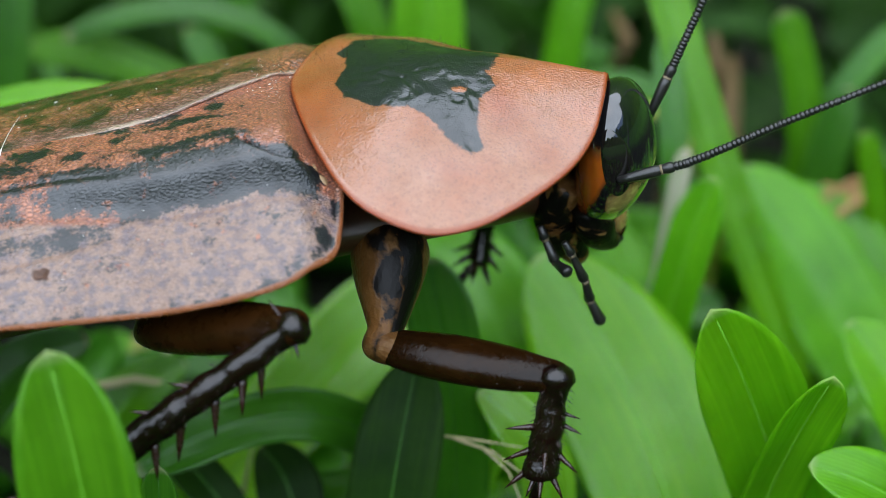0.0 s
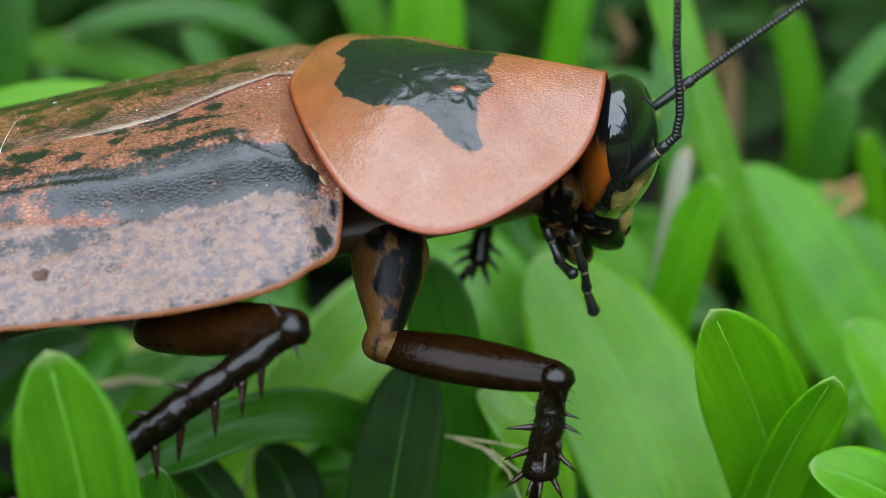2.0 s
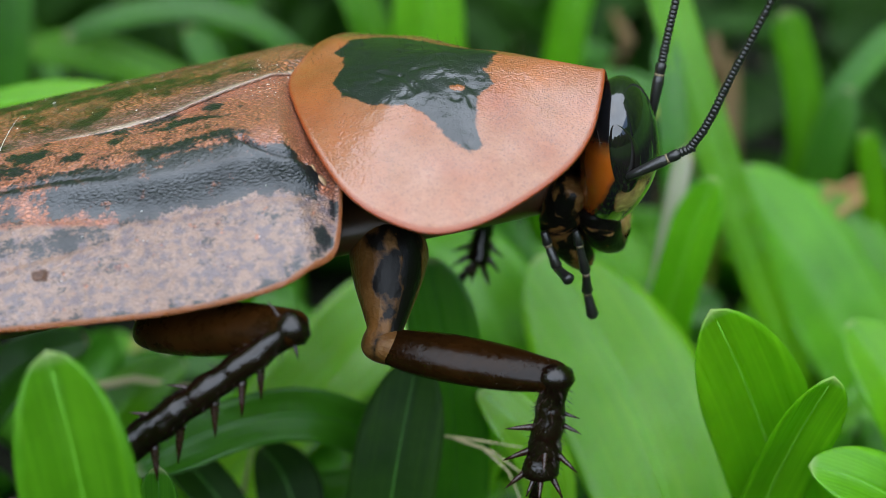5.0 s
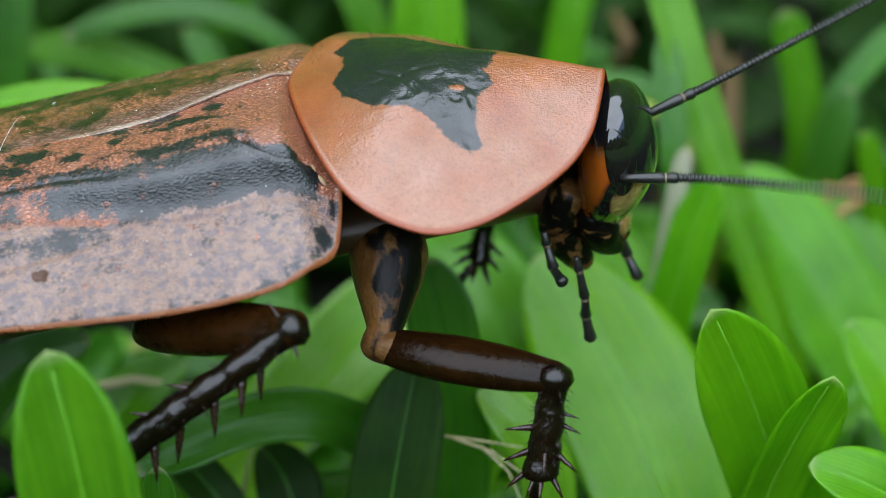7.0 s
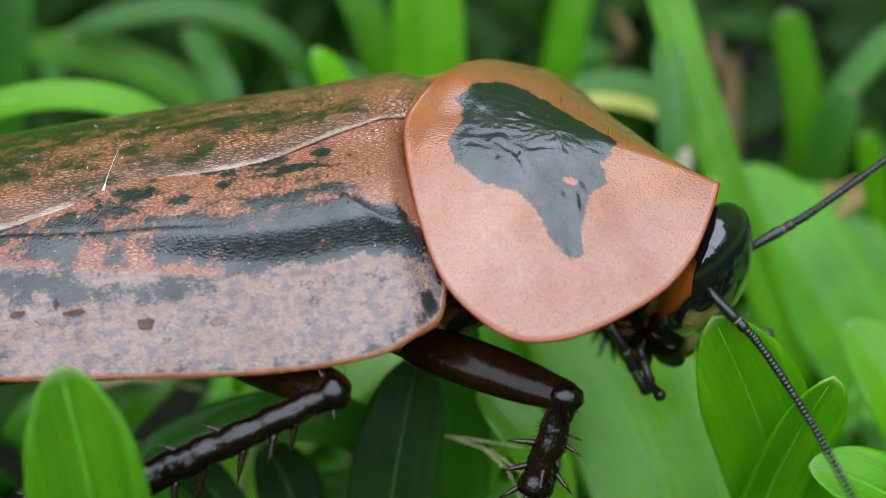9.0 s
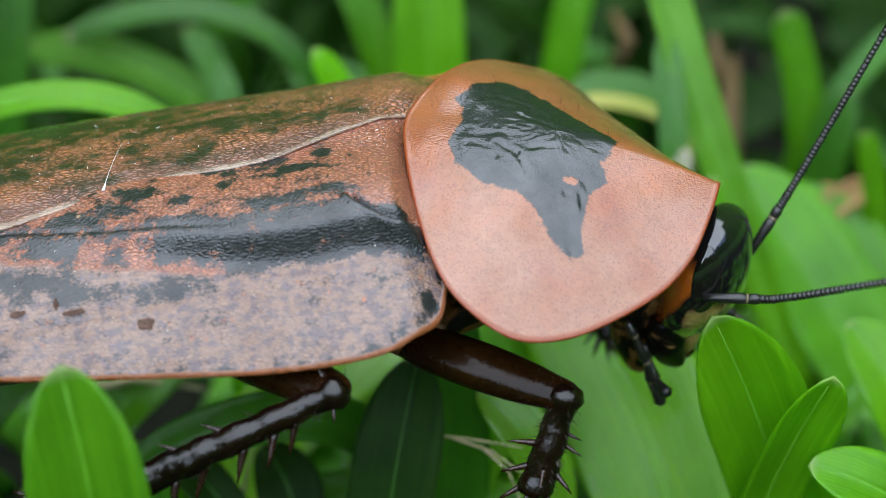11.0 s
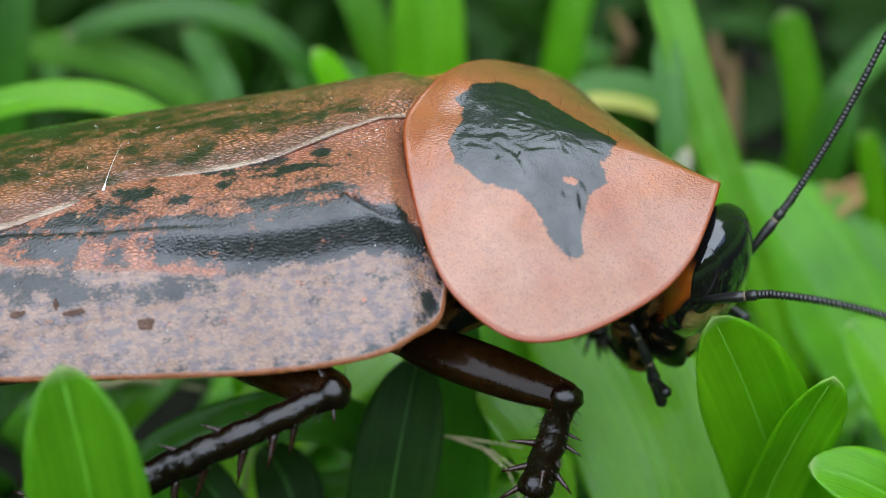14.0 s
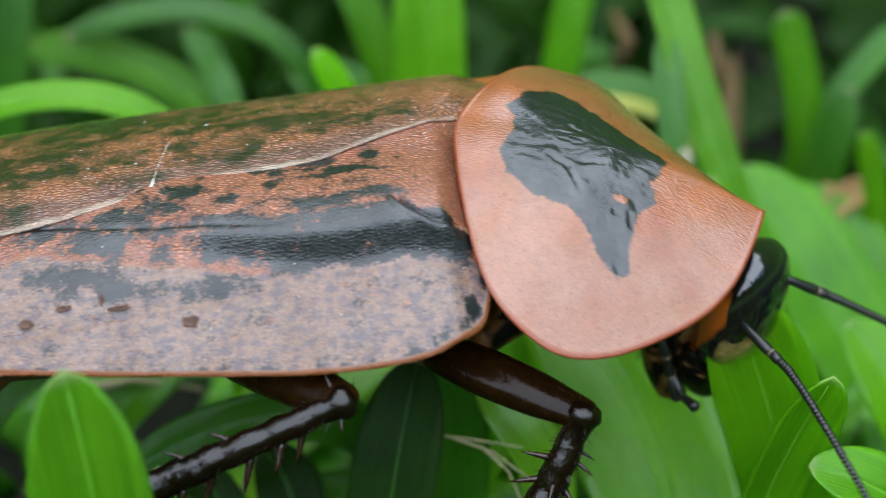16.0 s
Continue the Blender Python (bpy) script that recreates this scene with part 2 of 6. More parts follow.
    if net:
        h = maths(nt, "ADD", maths(nt, "MULTIPLY", h, 0.5), maths(nt, "MULTIPLY", maths(nt, "MULTIPLY", ed.outputs["Distance"], 3.0, True), 1.3))
    else:
        h = maths(nt, "ADD", h, maths(nt, "MULTIPLY", vo.outputs["Distance"], 1.2 * wrinkle))
    h = maths(nt, "MULTIPLY", h, maths(nt, "SUBTRACT", 1.0, maths(nt, "MULTIPLY", fr.outputs[0], 0.6)))
    folds = noise_node(nt, 620, 4, 0.6, (0.7, 1.5, 1))
    h = maths(nt, "ADD", h, maths(nt, "MULTIPLY", maths(nt, "MULTIPLY", folds.outputs["Fac"], fr.outputs[0]), wet))
    if dots:
        h = maths(nt, "SUBTRACT", h, maths(nt, "MULTIPLY", pore, 1.6))
    if net:   # the pale outer field is smoother
        h = maths(nt, "MULTIPLY", h, maths(nt, "SUBTRACT", 1.0, maths(nt, "MULTIPLY", pl, 0.25)))
    bump(nt, p, h, pits, relief, film)
    return m


PRONOTUM = shell_material("pronotum_shell", (0.20, 0.042, 0.010), (0.37, 0.106, 0.030), (0.22, 0.036, 0.005),
                          (0.275, 0.106, 0.046), (0.22, 0.071, 0.026), 0.38, (0.30, 0.46), (0.005, 0.0065, 0.008), cells=6200, coat=0.8, relief=0.00007, speckle=0.9, wet=1.6, dots=0.85, shine=0.06, film=0.27, spots=(0.28, 0.78), wear=0.0)
TEGMEN = shell_material("wing_cover", (0.48, 0.108, 0.024), (0.62, 0.172, 0.052), (0.19, 0.055, 0.012),
                        (0.255, 0.155, 0.115), (0.130, 0.093, 0.098), 0.7, (0.30, 0.46), (0.006, 0.007, 0.008), soft=(0.28, 0.70), speckle=3.4, cells=4000, coat=0.74, spots=(0.45, 0.61), shine=0.10, relief=0.00007, wet=0.8, net=1.1, film=0.42, wear=0.05, pepper=1.0, bias=0.46)
# olive in the left cover's black stands in for reflected green
TEGMEN_LEFT = shell_material("left_wing_cover", (0.46, 0.125, 0.026), (0.56, 0.175, 0.045), (0.36, 0.11, 0.018),
                             (0.30, 0.13, 0.085), (0.22, 0.10, 0.07), 0.8, (0.28, 0.44), (0.014, 0.015, 0.004), soft=(0.12, 0.95), speckle=1.6, cells=3300, coat=1.0, shine=0.08, relief=0.00008, wet=0.8, net=0.85, film=0.36, wear=0.15)
HEAD = shell_material("head_shell", (0.28, 0.050, 0.003), (0.36, 0.080, 0.006), (0.2, 0.13, 0.035),
                      (0.40, 0.30, 0.10), (0.28, 0.19, 0.06), 0.05, (0.12, 0.2), (0.005, 0.005, 0.006), soft=(0.25, 0.8), coat=1.0, spec=0.35, wear=0.0, shine=0.05, bias=0.0)
COXA = shell_material("coxa_shell", (0.05, 0.019, 0.004), (0.13, 0.055, 0.013), (0.10, 0.04, 0.012),
                      (0.20, 0.11, 0.04), (0.12, 0.055, 0.016), 0.35, (0.35, 0.5), (0.003, 0.002, 0.0015), coat=0.0, spec=0.18, bias=0.0)


# ---- mesh helpers ----
def mesh_of(name, bm, material, smooth=True):
    me = bpy.data.meshes.new(name)
    bm.to_mesh(me)
    bm.free()
    me.materials.append(material)
    if smooth:
        me.shade_smooth()
    return me


def part(name, bm, material, parent, label="", smooth=True):
    ob = new(name, mesh_of(name, bm, material, smooth))
    ob.parent = parent
    return tagged(ob, label)


def grid_mesh(name, rows, material, layers=None, closed=False, uvs=None):
    """A sheet from rows of points in mm. layers: name -> rows of values. closed: the last column joins the first."""
    nr, nc = len(rows), len(rows[0])
    verts = [(p[0] * MM, p[1] * MM, p[2] * MM) for r in rows for p in r]
    faces = []
    for i in range(nr - 1):
        for j in range(nc if closed else nc - 1):
            k = (j + 1) % nc
            faces.append((i * nc + j, i * nc + k, (i + 1) * nc + k, (i + 1) * nc + j))
    me = bpy.data.meshes.new(name)
    me.from_pydata(verts, [], faces)
    for key, vals in (layers or {}).items():
        a = me.attributes.new(key, "FLOAT", "POINT")
        a.data.foreach_set("value", [v for r in vals for v in r])
    if uvs:
        lay = me.uv_layers.new(name="UVMap")
        flat = [c for r in uvs for c in r]
        co = []
        for poly in me.polygons:
            for vi in poly.vertices:
                co.extend(flat[vi])
        lay.data.foreach_set("uv", co)
    me.materials.append(material)
    me.shade_smooth()
    return me


def lerp_table(table, x):
    """Smooth value from (place, value) pairs."""
    if x <= table[0][0]:
        return table[0][1]
    for k in range(len(table) - 1):
        (x0, y0), (x1, y1) = table[k], table[k + 1]
        if x <= x1:
            m0 = (y1 - table[k - 1][1]) / (x1 - table[k - 1][0]) if k else (y1 - y0) / (x1 - x0)
            m1 = (table[k + 2][1] - y0) / (table[k + 2][0] - x0) if k + 2 < len(table) else (y1 - y0) / (x1 - x0)
            h = x1 - x0
            t = (x - x0) / h
            return ((2 * t**3 - 3 * t**2 + 1) * y0 + (t**3 - 2 * t**2 + t) * h * m0
                    + (-2 * t**3 + 3 * t**2) * y1 + (t**3 - t**2) * h * m1)
    return table[-1][1]


def nz(x, y, s, seed=0.0):
    return noise.fractal(Vector((x * s, y * s, seed)), 1.0, 2.0, 4)


def smooth01(a, b, x):
    t = min(1.0, max(0.0, (x - a) / (b - a)))
    return t * t * (3 - 2 * t)


def tube(name, stations, material, sides=16, layers=None, flat=1.0):
    """A closed round body along stations (x, y, z, radius[, radius2]) in mm, rings square to the path."""
    pts = [Vector(s[:3]) for s in stations]
    rows, lay = [], {k: [] for k in (layers or {})}
    for i, s in enumerate(stations):
        d = (pts[min(i + 1, len(pts) - 1)] - pts[max(i - 1, 0)]).normalized()
        side = d.cross(Vector((0, 0, 1)))
        side = side.normalized() if side.length > 0.05 else Vector((0, 1, 0))
        up = side.cross(d)
        r1, r2 = s[3], (s[4] if len(s) > 4 else s[3] * flat)
        row = []
        for j in range(sides):
            a = 2 * math.pi * j / sides
            row.append(pts[i] + side * (r1 * math.cos(a)) + up * (r2 * math.sin(a)))
        rows.append(row)
        for k in lay:
            lay[k].append([layers[k](p, i / (len(stations) - 1)) for p in row])
    rows.insert(0, [pts[0]] * sides)
    rows.append([pts[-1]] * sides)
    for k in lay:
        lay[k].insert(0, lay[k][0])
        lay[k].append(lay[k][-1])
    me = grid_mesh(name, rows, material, lay, True)
    bm = bmesh.new()
    bm.from_mesh(me)
    bmesh.ops.remove_doubles(bm, verts=bm.verts, dist=1e-7)
    bmesh.ops.recalc_face_normals(bm, faces=bm.faces)
    bm.to_mesh(me)
    bm.free()
    return me


def fine(stations, n=5):
    """The same stations with smooth ones between."""
    cols = [[(i, s[k]) for i, s in enumerate(stations)] for k in range(len(stations[0]))]
    return [tuple(lerp_table(c, i / n) for c in cols) for i in range((len(stations) - 1) * n + 1)]


def place(name, me, parent, label=""):
    ob = new(name, me)
    ob.parent = parent
    return tagged(ob, label)


# ---- ground and surroundings ----
def build_ground():
    random.seed(3)
    rows, span = [], [-300, -30, -3, -0.6, -0.3, -0.2]
    xs = span + [i * 0.005 - 0.15 for i in range(61)] + [-v for v in reversed(span)]
    for y in xs:
        row = []
        for x in xs:
            near = abs(x) < 0.16 and abs(y) < 0.16
            h = 2.2 * noise.noise(Vector((x * 60, y * 60, 1.0))) if near else 0
            row.append((x * 1000, y * 1000, h - 1.0))
        rows.append(row)
    tagged(new("ground", grid_mesh("ground", rows, SOIL)), "soil under a dense lawn, coloured near black for shade", "ground", kind="structure")
    # belt of trees round the lawn, higher beyond the insect
    rows = []
    for k in range(9):
        row = []
        for j in range(109):
            a = 2 * math.pi * j / 108
            r = 14 + 1.5 * noise.noise(Vector((math.cos(a) * 7, math.sin(a) * 7, 5.0 + k * 0.7)))
            top = 4.5 + 21.5 * smooth01(-0.42, 0.0, math.sin(a)) + 2.5 * noise.noise(Vector((math.cos(a) * 6, math.sin(a) * 6, 0.0)))
            row.append((r * math.cos(a) * 1000, r * math.sin(a) * 1000, (-0.1 + top * k / 8) * 1000))
        rows.append(row)
    tagged(new("backdrop", grid_mesh("backdrop", rows, WOODS)), "dark belt of trees beyond the lawn", "trees", kind="structure")


build_ground()


# ---- grass ----
def blade_mesh(name, pts, width, material, face=(0, -0.6, 0.8), fold=0.35, nl=26, nw=10, wave=0.0, blunt=1.15, thick=0.14):
    """One broad grass leaf: a spine through three points in mm (base, middle, tip), a folded cross-section, a rounded tip."""
    a, b, c = (Vector(p) for p in pts)
    tb = (b - a).length / ((b - a).length + (c - b).length)
    ctrl = (b - a * (1 - tb) ** 2 - c * tb**2) / (2 * tb * (1 - tb))
    face = Vector(face).normalized()
    blunt = min(0.6, blunt * width / ((b - a).length + (c - b).length))
    seed = (a.x * 1.7 + c.y * 0.9) % 50
    top, uvs = [], []
    for i in range(nl + 1):
        t = 1 - (1 - i / nl) ** 1.35
        p = a * (1 - t) ** 2 + ctrl * (2 * t * (1 - t)) + c * t * t
        d = ((ctrl - a) * (1 - t) + (c - ctrl) * t).normalized()
        side = d.cross(face).normalized()
        n = side.cross(d).normalized()
        w = width / 2 * (0.72 + 0.28 * math.sin(min(1, t * 1.6) * math.pi / 2))
        if t > 1 - blunt:
            q = (t - (1 - blunt)) / blunt
            w *= max(0.0, 1 - q**2.2) ** 0.6
        row, uv = [], []
        for j in range(nw + 1):
            s = -1 + 2 * j / nw
            v = fold * w * (math.sqrt(s * s + 0.006) - 0.077)
            ed = wave * noise.noise(Vector((t * 9, s * 2, seed))) * abs(s)
            row.append(p + side * (s * w * (1 - 0.12 * fold)) + n * (v + ed))
            uv.append((0.5 + s * 0.5 * max(0.25, w / (width / 2)), t))
        top.append((row, n))
        uvs.append(uv)
    rows = [[q for q in r] for r, n in top]
    me = grid_mesh(name, rows, material, None, False, uvs)
    bm = bmesh.new()
    bm.from_mesh(me)
    bmesh.ops.remove_doubles(bm, verts=bm.verts, dist=2e-6)
    bmesh.ops.solidify(bm, geom=bm.faces[:], thickness=thick * MM)
    bm.to_mesh(me)
    bm.free()
    me.shade_smooth()
    return me


RIB = plain("leaf_rib", (0.10, 0.34, 0.012), (0.16, 0.42, 0.03), 700, (0.4, 0.5), 0.4, 0.1, 0.0001)


# darker copy of RIB, so ribs match leaves whose colour holds shade
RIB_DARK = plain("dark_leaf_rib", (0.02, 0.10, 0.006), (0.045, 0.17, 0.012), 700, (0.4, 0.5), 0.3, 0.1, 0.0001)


def grass_blade(pts, width, material, label, face=(0, -0.6, 0.8), rib=0.09, **more):
    """A leaf rooted in the soil, with its midrib as a part."""
    a, b, c = (Vector(p) for p in pts)
    if a.z > 1:
        foot = Vector((a.x + (a.x - b.x) * 0.15, a.y + (a.y - b.y) * 0.15 + 1.0, -0.5))
    else:
        foot = a
    rel = [q - foot for q in (foot if a.z > 6 else a, b, c)]
    ob = new("grass_blade", blade_mesh("grass_blade", rel, width, material, face, **more))
    ob.location = foot * MM
    tagged(ob, label, "grass", group="broad grass leaves of the lawn")
    tb = (rel[1] - rel[0]).length / ((rel[1] - rel[0]).length + (rel[2] - rel[1]).length)
    ctrl = (rel[1] - rel[0] * (1 - tb) ** 2 - rel[2] * tb**2) / (2 * tb * (1 - tb))
    st = []
    for i in range(15):
        t = 0.02 + 0.95 * i / 14
        q = rel[0] * (1 - t) ** 2 + ctrl * (2 * t * (1 - t)) + rel[2] * t * t
        st.append((q.x, q.y, q.z, rib * (1.25 - 0.9 * t)))
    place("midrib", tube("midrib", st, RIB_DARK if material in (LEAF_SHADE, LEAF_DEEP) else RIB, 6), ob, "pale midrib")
    return ob


# leaves that stand out, each with base, middle and tip in mm
side_leaf = grass_blade(((-19.1, -22.0, 22.0), (-18.6, -22.0, 30.2), (-19.5, -21.0, 34.1)), 6.2, LEAF_MID, "tall folded grass leaf with a blunt tip beside the insect", fold=0.5)
sprig_leaf = grass_blade(((23.1, -1.0, 8.7), (18.8, -3.5, 19.6), (15.4, -5.0, 27.6)), 6.7, LEAF_BRIGHT, "folded boat-shaped grass leaf of a small sprig", face=(0.1, -0.95, 0.3), fold=0.35)
grass_blade(((17.9, -4.0, 10.8), (20.5, -6.0, 19.0), (22.2, -8.0, 24.9)), 4.1, LEAF_BRIGHT, "smaller folded grass leaf of a small sprig", face=(0.2, -0.9, 0.3), fold=0.4)
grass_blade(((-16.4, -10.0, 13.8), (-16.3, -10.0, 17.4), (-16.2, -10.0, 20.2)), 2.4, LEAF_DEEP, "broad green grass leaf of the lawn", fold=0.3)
# the deep green here stands in for the insect's shade
grass_blade(((-0.9, 4.0, 15.0), (-8.6, 1.0, 16.9), (-19.1, -3.0, 15.3)), 3.4, LEAF_DEEP, "ragged grass leaf lying under the insect, coloured dark for shade", wave=0.5, face=(0, -0.8, 0.5))
grass_blade(((-16.2, 16.0, 7.4), (-7.4, 19.0, 10.3), (0.2, 26.0, 14.4)), 7.5, LEAF_PALE_LIT, "grass leaf lying under the insect, coloured as if backlit", face=(0, -0.7, 0.7))
grass_blade(((5.9, 18.0, 10.0), (2.3, 22.0, 14.7), (-2.7, 28.0, 16.7)), 8.0, LEAF, "broad green grass leaf of the lawn", fold=0.3)
grass_blade(((-4.0, -4.0, 9.1), (-2.7, -2.0, 16.1), (-1.5, 1.0, 21.1)), 5.5, LEAF_SHADE, "green grass leaf darkened for the insect's shade", fold=0.2)
# again a darker green in place of shade from the body above
grass_blade(((-0.1, 4.0, 14.0), (0.0, 4.0, 21.0), (-1.0, 5.0, 25.9)), 4.6, LEAF_DEEP, "grass leaf under the insect, its green deepened for shade", fold=0.2)
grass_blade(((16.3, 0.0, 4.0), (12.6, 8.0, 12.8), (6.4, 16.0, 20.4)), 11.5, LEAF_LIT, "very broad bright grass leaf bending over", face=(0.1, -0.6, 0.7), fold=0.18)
grass_blade(((15.5, 18.0, 10.9), (16.9, 19.0, 18.9), (18.7, 20.0, 24.4)), 3.4, LEAF, "upright green grass leaf with a torn bleached tip", fold=0.3)
grass_blade(((15.3, 24.0, 9.3), (16.4, 25.0, 18.2), (17.4, 26.0, 23.9)), 1.3, LEAF_BLEACHED, "thin dry bleached grass leaf", fold=0.5)
grass_blade(((26.9, 24.0, 4.5), (19.3, 30.0, 23.8), (15.6, 36.0, 34.9)), 3.2, LEAF_BRIGHT, "long narrow bright green grass leaf", fold=0.3)
grass_blade(((17.9, 27.0, 16.2), (16.7, 29.0, 24.0), (16.2, 33.0, 29.9)), 2.2, LEAF_DEEP, "broad green grass leaf of the lawn", fold=0.3)
grass_blade(((37.0, 24.0, -3.6), (29.7, 28.0, 9.0), (22.6, 34.0, 18.7)), 8.4, LEAF, "very broad green grass leaf leaning over", fold=0.3)
grass_blade(((39.5, 34.0, 1.6), (33.3, 36.0, 8.7), (26.8, 40.0, 14.2)), 7, LEAF, "broad green grass leaf lying low", fold=0.3)
grass_blade(((33.8, 12.0, 7.2), (30.1, 12.0, 13.5), (27.5, 14.0, 16.3)), 6, LEAF_BRIGHT, "broad bright green grass leaf", fold=0.3)
grass_blade(((29.3, -6.0, 11.0), (24.9, -8.0, 17.6), (21.2, -8.0, 19.0)), 4.5, LEAF, "pale broad grass leaf", fold=0.2)
grass_blade(((-0.6, 40.0, 14.2), (-1.1, 42.0, 26.4), (-1.4, 44.0, 33.5)), 5.6, LEAF_BRIGHT, "wide upright bright green grass leaf", fold=0.3)
grass_blade(((26.9, 42.0, 11.0), (28.7, 45.0, 20.9), (27.0, 46.0, 26.8)), 3.1, LEAF_MID, "upright green grass leaf with a mown, dry tip", fold=0.3, blunt=0.5)
grass_blade(((-14.2, 44.0, 19.4), (-23.8, 46.0, 21.6), (-34.1, 48.0, 22.7)), 3.6, LEAF_MID, "broad green grass leaf of the lawn", fold=0.3)
grass_blade(((-7.3, 44.0, 27.0), (-19.0, 46.0, 26.8), (-30.4, 46.0, 24.4)), 2.2, LEAF_DEEP, "broad green grass leaf of the lawn", fold=0.3)
grass_blade(((-3.9, 46.0, 16.0), (-5.7, 48.0, 24.1), (-8.4, 50.0, 30.1)), 3.2, LEAF, "broad green grass leaf of the lawn", fold=0.3)
grass_blade(((-16.5, 22.0, 28.7), (-24.7, 23.0, 29.1), (-34.3, 23.0, 27.2)), 2.3, LEAF_BRIGHT, "broad green grass leaf of the lawn", fold=0.3)
grass_blade(((8.9, 52.0, 13.3), (10.3, 52.0, 22.5), (12.1, 54.0, 30.2)), 3.2, LEAF, "broad green grass leaf of the lawn", fold=0.3)
grass_blade(((27.9, 45.0, 9.3), (31.5, 46.0, 18.5), (37.6, 48.0, 25.1)), 2.4, LEAF_DEEP, "broad green grass leaf of the lawn", fold=0.3)
grass_blade(((29.8, 42.0, 8.7), (30.9, 42.0, 16.8), (32.3, 43.0, 21.5)), 3.4, LEAF_DEEP, "broad green grass leaf of the lawn", fold=0.3)
grass_blade(((-7.4, 30.0, 23.5), (-7.9, 30.0, 27.5), (-9.3, 30.0, 29.9)), 2.2, LEAF_BRIGHT, "broad green grass leaf of the lawn", fold=0.3)
grass_blade(((21.0, 46.0, 17.3), (15.4, 46.0, 20.0), (10.1, 46.0, 20.0)), 3.0, LEAF_DEEP, "grass leaf lying over, deep green", fold=0.3)
grass_blade(((20.8, 44.0, 17.1), (15.1, 43.0, 20.0), (11.0, 43.0, 20.4)), 1.1, LEAF_YELLOW, "pale straw-coloured edge of a dying leaf", fold=0.2)
grass_blade(((31.2, 40.0, 9.7), (32.4, 40.0, 12.2), (34.6, 41.0, 14.5)), 2.4, LEAF_DRY, "dry brown curled leaf", fold=0.8)
grass_blade(((35.4, 40.0, 8.7), (33.4, 40.0, 10.7), (30.1, 41.0, 13.8)), 1.6, LEAF_DRY, "dry brown leaf scrap", fold=0.8)
grass_blade(((29.3, 38.0, 9.5), (31.4, 39.0, 13.2), (34.9, 40.0, 14.4)), 2.4, LEAF_DRY, "dry brown curled leaf among the grass", fold=0.6, wave=0.4)
grass_blade(((1.7, 6.0, 11.0), (4.4, 5.0, 13.6), (6.6, 6.0, 16.2)), 2.0, LEAF_PALE_LIT, "bright leaf bending up behind the front leg", fold=0.3)
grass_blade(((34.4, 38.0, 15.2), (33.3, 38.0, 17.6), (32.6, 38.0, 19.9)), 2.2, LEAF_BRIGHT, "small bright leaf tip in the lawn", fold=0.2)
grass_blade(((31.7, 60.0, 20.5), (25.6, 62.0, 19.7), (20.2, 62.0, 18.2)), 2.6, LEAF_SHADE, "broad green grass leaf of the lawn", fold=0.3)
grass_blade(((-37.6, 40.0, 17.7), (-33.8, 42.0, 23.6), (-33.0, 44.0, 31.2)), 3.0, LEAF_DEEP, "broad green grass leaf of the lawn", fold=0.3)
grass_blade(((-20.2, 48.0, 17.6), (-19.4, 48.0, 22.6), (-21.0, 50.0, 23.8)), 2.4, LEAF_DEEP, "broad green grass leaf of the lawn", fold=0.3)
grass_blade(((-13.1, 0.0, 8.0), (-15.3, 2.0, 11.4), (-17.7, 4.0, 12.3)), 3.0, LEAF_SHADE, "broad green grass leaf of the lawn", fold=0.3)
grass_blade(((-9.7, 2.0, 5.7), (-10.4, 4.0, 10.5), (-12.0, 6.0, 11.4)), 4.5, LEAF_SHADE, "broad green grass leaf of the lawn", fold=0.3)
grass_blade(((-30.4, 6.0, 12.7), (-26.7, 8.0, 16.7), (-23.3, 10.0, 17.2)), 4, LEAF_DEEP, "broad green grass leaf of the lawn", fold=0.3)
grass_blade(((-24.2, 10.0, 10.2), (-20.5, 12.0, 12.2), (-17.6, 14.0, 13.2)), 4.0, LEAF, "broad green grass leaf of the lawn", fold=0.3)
grass_blade(((2.4, 3.0, 9.4), (5.0, 2.0, 15.2), (2.2, 3.0, 17.5)), 3.6, LEAF_PALE_LIT, "broad green grass leaf of the lawn", fold=0.3)


def straw_stem(points, radius, label):
    st = [(*p, radius * (1 - 0.6 * i / (len(points) - 1))) for i, p in enumerate(points)]
    ob = new("straw_stem", tube("straw_stem", st, STRAW_BROWN if "brown" in label else STRAW, 8))
    return tagged(ob, label, "straw", group="dry stems in the lawn")


straw_stem(((-0.8, -1.0, 16.7), (1.6, -1.5, 16.7), (4.9, -2.0, 16.4)), 0.11, "thin dry straw-coloured stem")
straw_stem(((0.6, -1.5, 16.8), (3.0, -2.0, 16.1), (5.4, -3.0, 14.7)), 0.11, "thin dry straw-coloured stem")
straw_stem(((2.3, -2.0, 16.5), (4.0, -3.0, 15.3), (4.8, -4.0, 13.7)), 0.09, "thin dry straw-coloured stem")
straw_stem(((-24.4, 12.0, 12.2), (-20.9, 12.0, 13.0), (-16.4, 13.0, 11.6)), 0.35, "pale dry grass stem")
straw_stem(((-23.3, 14.0, 9.6), (-20.9, 15.0, 11.7), (-17.8, 16.0, 13.9)), 0.4, "pale dry grass stem")
straw_stem(((22.6, 52.0, 17.0), (22.9, 52.0, 20.0), (22.5, 53.0, 22.2)), 1.0, "short brown dry stem in grass")
straw_stem(((15.0, 58.0, 17.1), (15.9, 58.0, 19.7), (14.7, 60.0, 21.5)), 0.9, "short brown dry stem in grass")
straw_stem(((25.6, 57.0, -0.5), (25.4, 59.0, 8.0), (25.6, 62.0, 16.5)), 1.5, "thick brown dry stem in shade")
